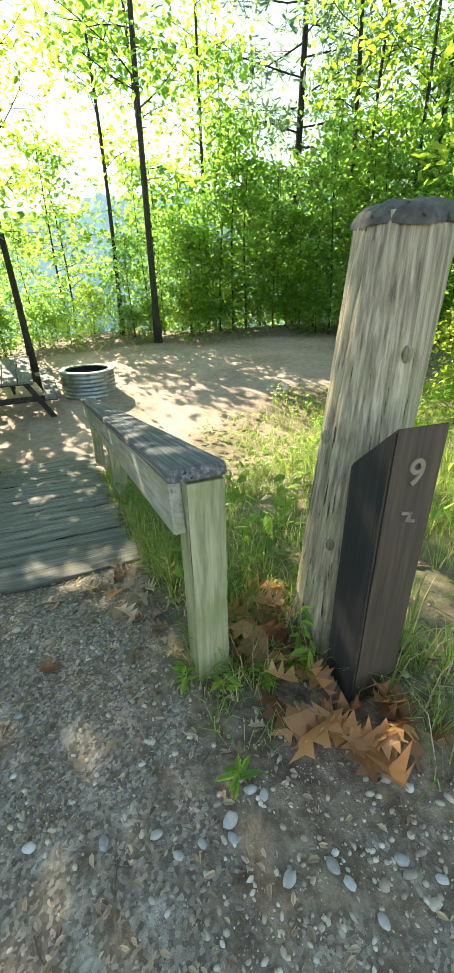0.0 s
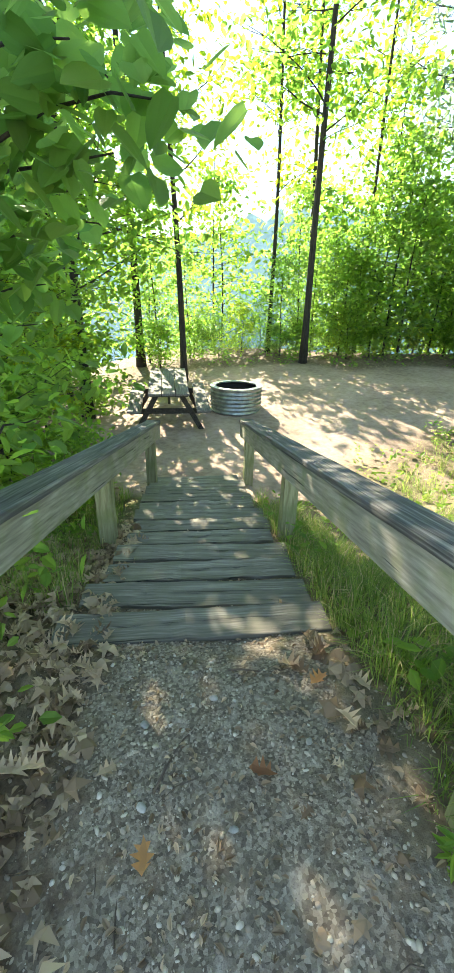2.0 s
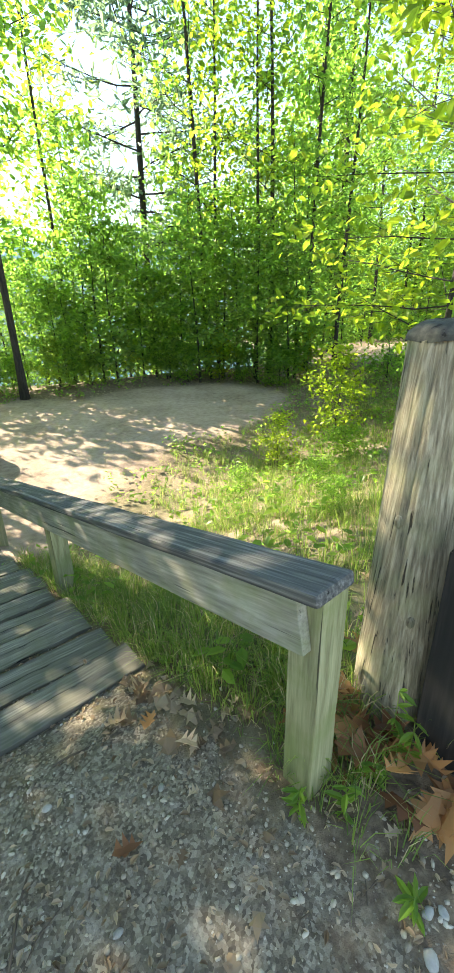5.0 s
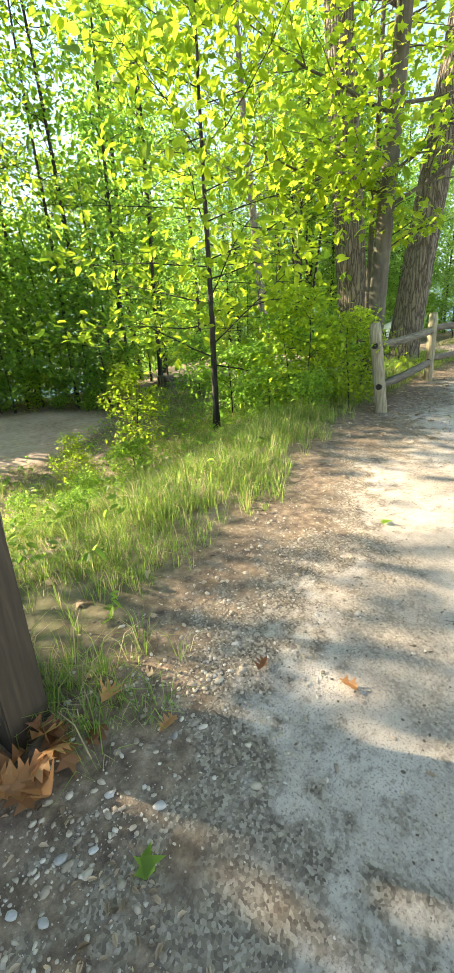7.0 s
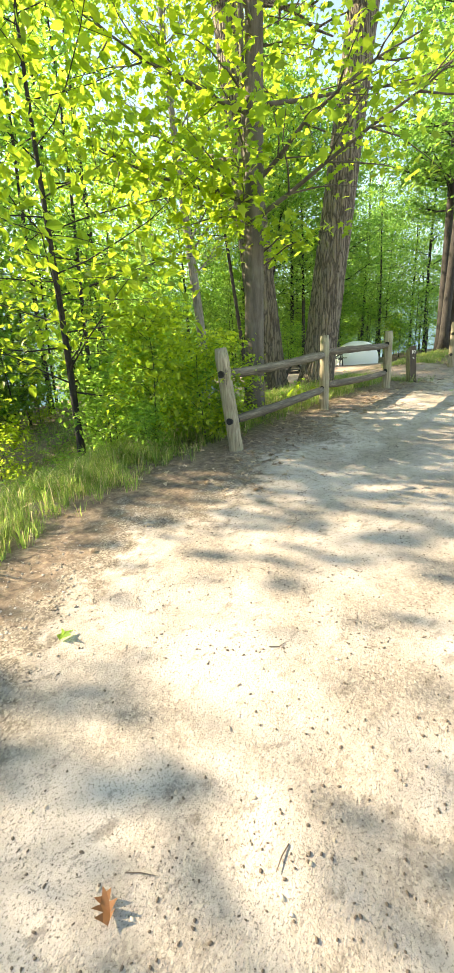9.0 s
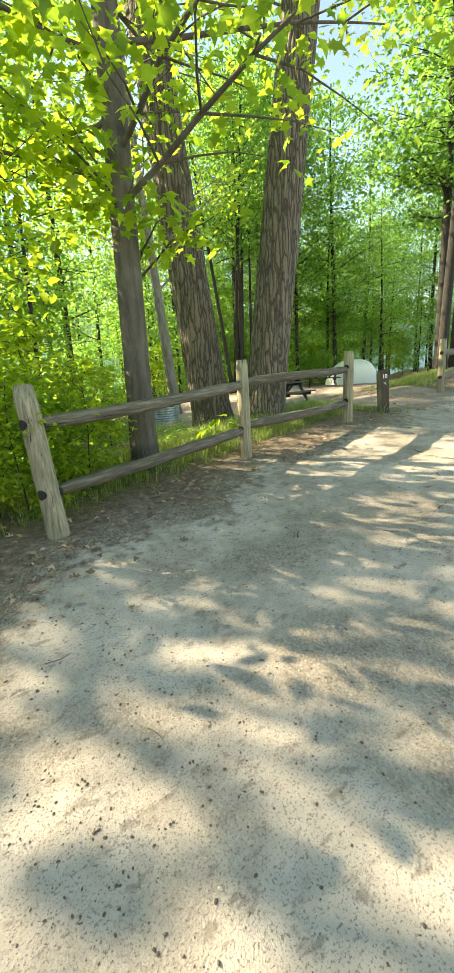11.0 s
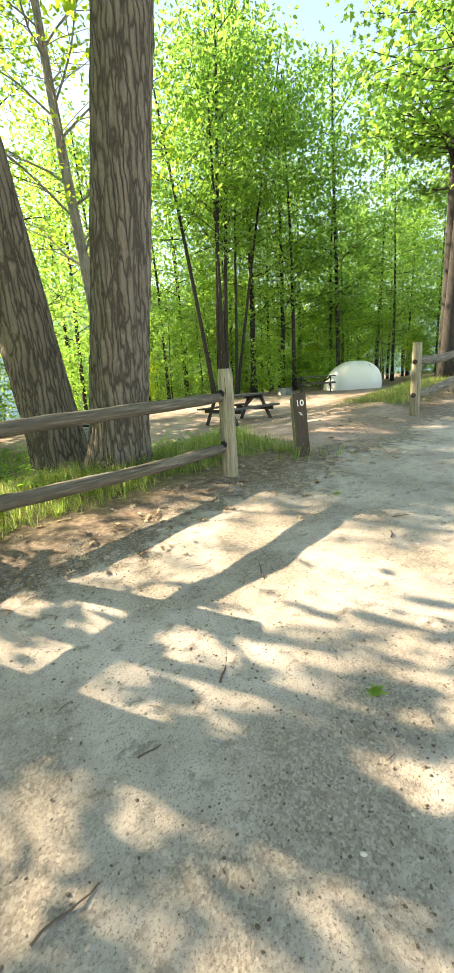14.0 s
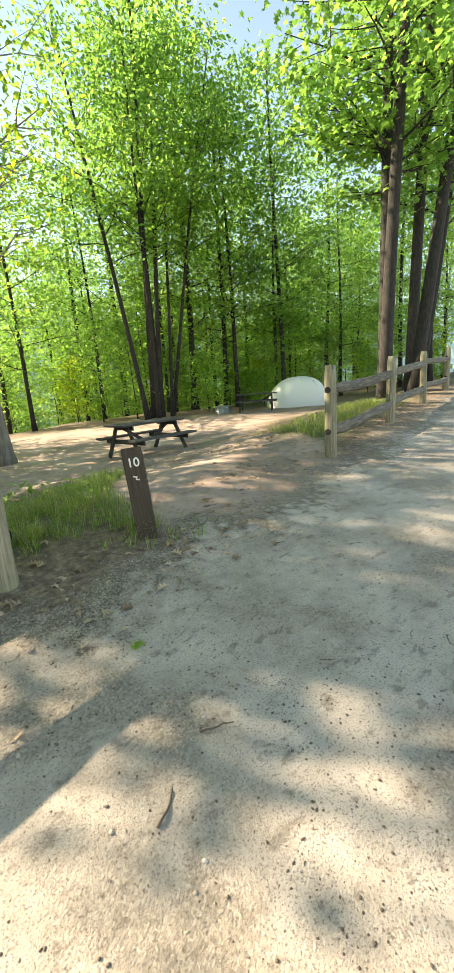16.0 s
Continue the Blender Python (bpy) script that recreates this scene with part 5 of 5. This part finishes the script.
def ico():
    bm = bmesh.new()
    bmesh.ops.create_icosphere(bm, subdivisions=1, radius=1.0)
    v = np.array([tuple(q.co) for q in bm.verts])
    f = [tuple(q.index for q in p.verts) for p in bm.faces]
    bm.free()
    return v, f


def pebbles(rng, places, size):
    tv, tf = ico()
    n = len(places)
    az = rng.uniform(0, 2 * np.pi, n)
    sc = size[:, None] * np.stack([rng.uniform(0.8, 1.5, n), rng.uniform(0.6, 1.0, n), rng.uniform(0.4, 0.7, n)], 1)
    v = tv[None] * sc[:, None, :] * (1 + rng.normal(0, 0.10, (n, len(tv), 1)))
    c, s = np.cos(az)[:, None], np.sin(az)[:, None]
    v = np.stack([v[..., 0] * c - v[..., 1] * s, v[..., 0] * s + v[..., 1] * c, v[..., 2]], -1) + places[:, None, :]
    base = np.arange(n) * len(tv)
    f = [q for a in tf for q in (base[:, None] + np.array(a)).tolist()]
    return v.reshape(-1, 3), f


def build_gravel():
    rng = np.random.default_rng(34)

    def near(x, y):
        s = (y - np.interp(x, EDGE_X, EDGE_Y)) * 0.9
        u, v = x * DW[0] + y * DW[1], x * DV[0] + y * DV[1]
        path = np.exp(-((u + 0.78) / 0.55) ** 2) * (v < 1.75) * 1.0
        berm = np.exp(-((s + 0.45) / 0.4) ** 2) * (1 - smooth(2.5, 4.0, x)) * 0.9
        return np.clip(np.maximum(path, berm), 0, 1) * (0.55 + 0.45 * np.sin(x * 5 + 2 * np.sin(y * 4)) * np.sin(y * 6))
    p = on_ground(rng, 90000, (-2.2, 3.4, -1.9, 1.7), near)
    sz = 0.0025 + 0.009 * rng.random(len(p)) ** 4
    p[:, 2] += sz * 0.15
    v, f = pebbles(rng, p, sz)
    stuff("gravel", "mixed grey and tan gravel at the head of the steps", "gravel", v, f, STONE, True)

    def road(x, y):
        s = (y - np.interp(x, EDGE_X, EDGE_Y)) * 0.9
        return smooth(-4.5, -0.6, s) * (s < 0.3) * (0.3 + 0.7 * (np.sin(x * 2.1 + y) * np.sin(y * 2.7 - x) > 0.0))
    p = on_ground(rng, 15000, (0.5, 15, -2.5, 5), road)
    sz = 0.0025 + 0.008 * rng.random(len(p)) ** 4
    p[:, 2] += sz * 0.1
    v, f = pebbles(rng, p, sz)
    stuff("gravel", "fine loose gravel strewn over the road", "gravel", v, f, STONE, True)
    p = on_ground(rng, 72000, (1.0, 13.5, -2.4, 4.5), lambda x, y: ((y - np.interp(x, EDGE_X, EDGE_Y)) < 0.2) * (0.22 + 0.55 * (np.sin(1.9 * x + 1.4 * np.sin(1.7 * y)) * np.sin(2.3 * y + 0.6 * x) > -0.15)))
    sz = 0.0016 + 0.0058 * rng.random(len(p)) ** 3
    p[:, 2] += sz * 0.2
    v, f = pebbles(rng, p, sz)
    stuff("bark_crumbs", "small dark crumbs of bark and dirt on the road", "debris", v, f, TWIG, True)
    p = on_ground(rng, 1500, (0.3, 2.6, -1.5, 1.0), lambda x, y: 0.30 * np.exp(-(((y - np.interp(x, EDGE_X, EDGE_Y)) + 0.3) / 0.45) ** 2))
    sz = 0.010 + 0.010 * rng.random(len(p))
    v, f = pebbles(rng, p, sz)
    stuff("gravel", "larger rounded pebbles along the road edge", "gravel", v, f, STONE, True)


build_gravel()


def build_twigs():
    rng = np.random.default_rng(35)
    p = on_ground(rng, 1600, (-1.8, 15, -2.2, 5), lambda x, y: 0.10 + 0.3 * np.exp(-(((y - np.interp(x, EDGE_X, EDGE_Y)) + 0.1) / 0.6) ** 2))
    hp = Heap()
    for q in p:
        a, ln, r = rng.uniform(0, 6.28), rng.uniform(0.03, 0.16), rng.uniform(0.0012, 0.003)
        d = np.array((math.cos(a), math.sin(a), 0)) * ln
        b = np.array((-d[1], d[0], 0)) * rng.normal(0, 0.15)
        hp.add(*tube(np.array((q + (0, 0, r), q + d * 0.5 + b + (0, 0, r * 1.6), q + d + (0, 0, r))), (r, r, r * 0.5), 4, False))
    thing("twigs", "thin dark twigs and bark scraps strewn about", "twigs", kind="stuff", data=hp.mesh("twigs", TWIG))


build_twigs()


def lay(name, label, category, x, y, data, rz=0, group="", up=0.008, rx=0, ry=0, scale=1.0):
    ob = thing(name, label, category, x, y, ground_z(x, y) + float(lumps(x, y)) + up, rz, group, data=data, rx=rx, ry=ry)
    ob.scale = (scale, scale, scale)
    return ob


def single_stone():
    m = Mat("beach_stone", 0.7)
    r = m.node("ObjectInfo").outputs["Random"]
    m.base(m.mix(0.35, m.ramp(r, ((0.0, (0.16, 0.15, 0.14)), (0.5, (0.30, 0.285, 0.26)), (1.0, (0.46, 0.45, 0.43)))), m.ramp(m.noise(60, 4), ((0.3, (0.16, 0.15, 0.14)), (0.7, (0.5, 0.48, 0.45))))))
    return m.m


BEACH_STONE = single_stone()


def stone_mesh(seed, r):
    bm = bmesh.new()
    bmesh.ops.create_icosphere(bm, subdivisions=2, radius=r)
    for v in bm.verts:
        v.co *= 1 + 0.30 * noise.noise(v.co / r * 1.1 + Vector((seed * 3.7, 0, 0)))
        v.co.x *= 1.45
        v.co.z *= 0.6
    me = bpy.data.meshes.new("stone")
    bm.to_mesh(me)
    bm.free()
    me.polygons.foreach_set("use_smooth", [True] * len(me.polygons))
    me.materials.append(BEACH_STONE)
    return me


STONES = [stone_mesh(i, 0.014) for i in range(4)]
srng = random.Random(9)
for sx, sy, k in ((-0.25, -0.64, 1.0), (0.14, -0.48, 1.0), (0.09, -0.56, 1.3), (-0.04, -0.65, 0.8), (0.25, -0.67, 1.1), (0.40, -0.66, 0.9), (0.36, -0.63, 1.1), (0.54, -0.60, 1.0), (-0.11, -0.61, 0.9),
                  (-0.46, -0.66, 1.0), (0.18, -0.49, 0.9), (0.02, -0.62, 0.8), (0.10, -0.60, 0.9), (0.63, -0.63, 0.8), (0.47, -0.72, 0.9), (0.72, -0.5, 0.9), (0.85, -0.62, 1.1), (1.0, -0.42, 0.9),
                  (-0.95, 0.1, 0.9), (-1.15, -0.1, 1.0), (-1.0, -0.35, 1.0), (-0.7, -0.3, 0.8), (-0.55, 0.05, 0.8)):
    lay("stone", "smooth rounded pale grey beach stone on the gravel", "stone", sx, sy, STONES[srng.randrange(4)], srng.uniform(0, 180), "beach stones", 0.004, scale=k)


def curled_leaf(seed, shape, faces, size, curl, mat):
    rng = np.random.default_rng(seed)
    v = shape.copy() * size
    v[:, 2] += curl * size * (np.abs(shape[:, 1]) ** 1.3) * 2.0 + curl * size * 0.8 * (shape[:, 0] - 0.4) ** 2
    v += rng.normal(0, 0.004, v.shape)
    return mesh_of("dead_leaf", v, list(faces), mat)


BROWN_LEAVES = [curled_leaf(i, OAK, OAK_F, 0.155 + 0.012 * i, (0.5, -0.45, 0.7, 0.35, -0.35)[i], DEAD_LEAF) for i in range(5)]
lrng = random.Random(12)
for cx, cy, spread, n in ((0.16, 0.22, 0.07, 7), (0.12, 0.02, 0.09, 12), (0.24, -0.04, 0.08, 7), (0.33, 0.13, 0.06, 5), (0.50, -0.29, 0.10, 13), (0.63, -0.27, 0.09, 7), (0.37, -0.27, 0.05, 4), (0.24, -0.31, 0.02, 1)):
    for i in range(n):
        lay("dead_leaf", "curled rusty brown fallen oak leaf below the site marker", "leaf", cx + lrng.gauss(0, spread), cy + lrng.gauss(0, spread * 0.8),
            BROWN_LEAVES[lrng.randrange(5)], lrng.uniform(0, 360), "fallen oak leaves", 0.03 + 0.013 * (i % 5), lrng.gauss(0, 28), lrng.gauss(-5, 24), lrng.uniform(0.75, 1.05))
for cx, cy, rz in ((1.44, -0.36, 30), (1.73, -0.68, 100), (1.04, -0.36, 200), (2.89, -0.98, 80), (-0.72, -0.12, 10), (-0.6, 0.3, 60), (-0.9, -0.5, 120)):
    lay("dead_leaf", "small rusty brown leaf lying on the gravel", "leaf", cx, cy, BROWN_LEAVES[int(rz) % 5], rz, "fallen oak leaves", 0.012, scale=0.62)
GREEN_LEAF = curled_leaf(9, MAPLE, MAPLE_F, 0.085, 0.3, LEAF)
for cx, cy, rz in ((0.74, -0.78, 60), (3.05, 0.26, 20), (2.48, -0.79, 140), (11.45, 3.0, 40), (9.98, 1.1, 10), (-0.48, 0.72, 75)):
    lay("green_leaf", "fresh green leaf dropped on the ground", "leaf", cx, cy, GREEN_LEAF, rz, "fallen green leaves", 0.012)


def stick(x, y, rz, ln, r, seed):
    rng = np.random.default_rng(seed)
    t = np.linspace(0, 1, 7)
    pts = np.stack([t * ln, 0.05 * ln * np.sin(t * 5 + seed), r + 0.008 * np.sin(t * 7) ** 2], 1)
    v, f = tube(pts, np.linspace(r, r * 0.5, 7), 6)
    lay("stick", "thin dark fallen stick on the road", "stick", x, y, mesh_of("stick", v, f, TWIG, True), rz, "fallen sticks", 0.0)


for i, (x, y, rz, ln, r) in enumerate(((7.25, 1.25, 40, 0.28, 0.006), (10.1, 2.15, 75, 0.25, 0.006), (9.45, 1.5, 60, 0.24, 0.006), (9.0, 1.34, 10, 0.22, 0.004), (1.2, -0.5, 100, 0.13, 0.005), (-1.0, -0.3, 80, 0.3, 0.005),
                                       (0.2, -0.2, 105, 0.22, 0.006), (8.6, 0.95, 20, 0.2, 0.005), (-0.95, 0.25, 30, 0.35, 0.005), (11.2, 2.1, 45, 0.18, 0.006), (11.5, 2.35, -20, 0.15, 0.005))):
    stick(x, y, rz, ln, r, i)


def weed(x, y, tall, label, seed):
    """A leafy upright weed with a thin stem."""
    rng = np.random.default_rng(seed)
    ob = lay("weed", label, "plant", x, y, None, 0, "weeds by the marker", 0)
    pts = np.stack([0.10 * tall * np.sin(np.linspace(0, 2, 6)), 0 * np.linspace(0, 1, 6), np.linspace(-0.02, tall, 6)], 1)
    v, f = tube(pts, np.linspace(0.003, 0.0015, 6), 5)
    part("stem", mesh_of("stem", v, f, GRASS, True), None, ob)
    p = np.repeat(pts[1:], 3, 0)
    v, f = scatter(rng, p, 0.058, OVAL * np.array((1, 0.55, 1)), OVAL_F, 0.1, 0.3)
    part("leaves", mesh_of("leaves", v, f, LEAF), None, ob)


for i, (x, y, t) in enumerate(((0.26, -0.06, 0.30), (0.30, -0.12, 0.22), (0.10, -0.46, 0.05), (-0.12, -0.16, 0.10), (0.16, -0.14, 0.10), (0.02, -0.20, 0.12), (1.0, 0.35, 0.16), (0.05, 0.32, 0.35), (0.2, 0.55, 0.4))):
    weed(x, y, t, "leafy green weed among the fallen leaves", i)
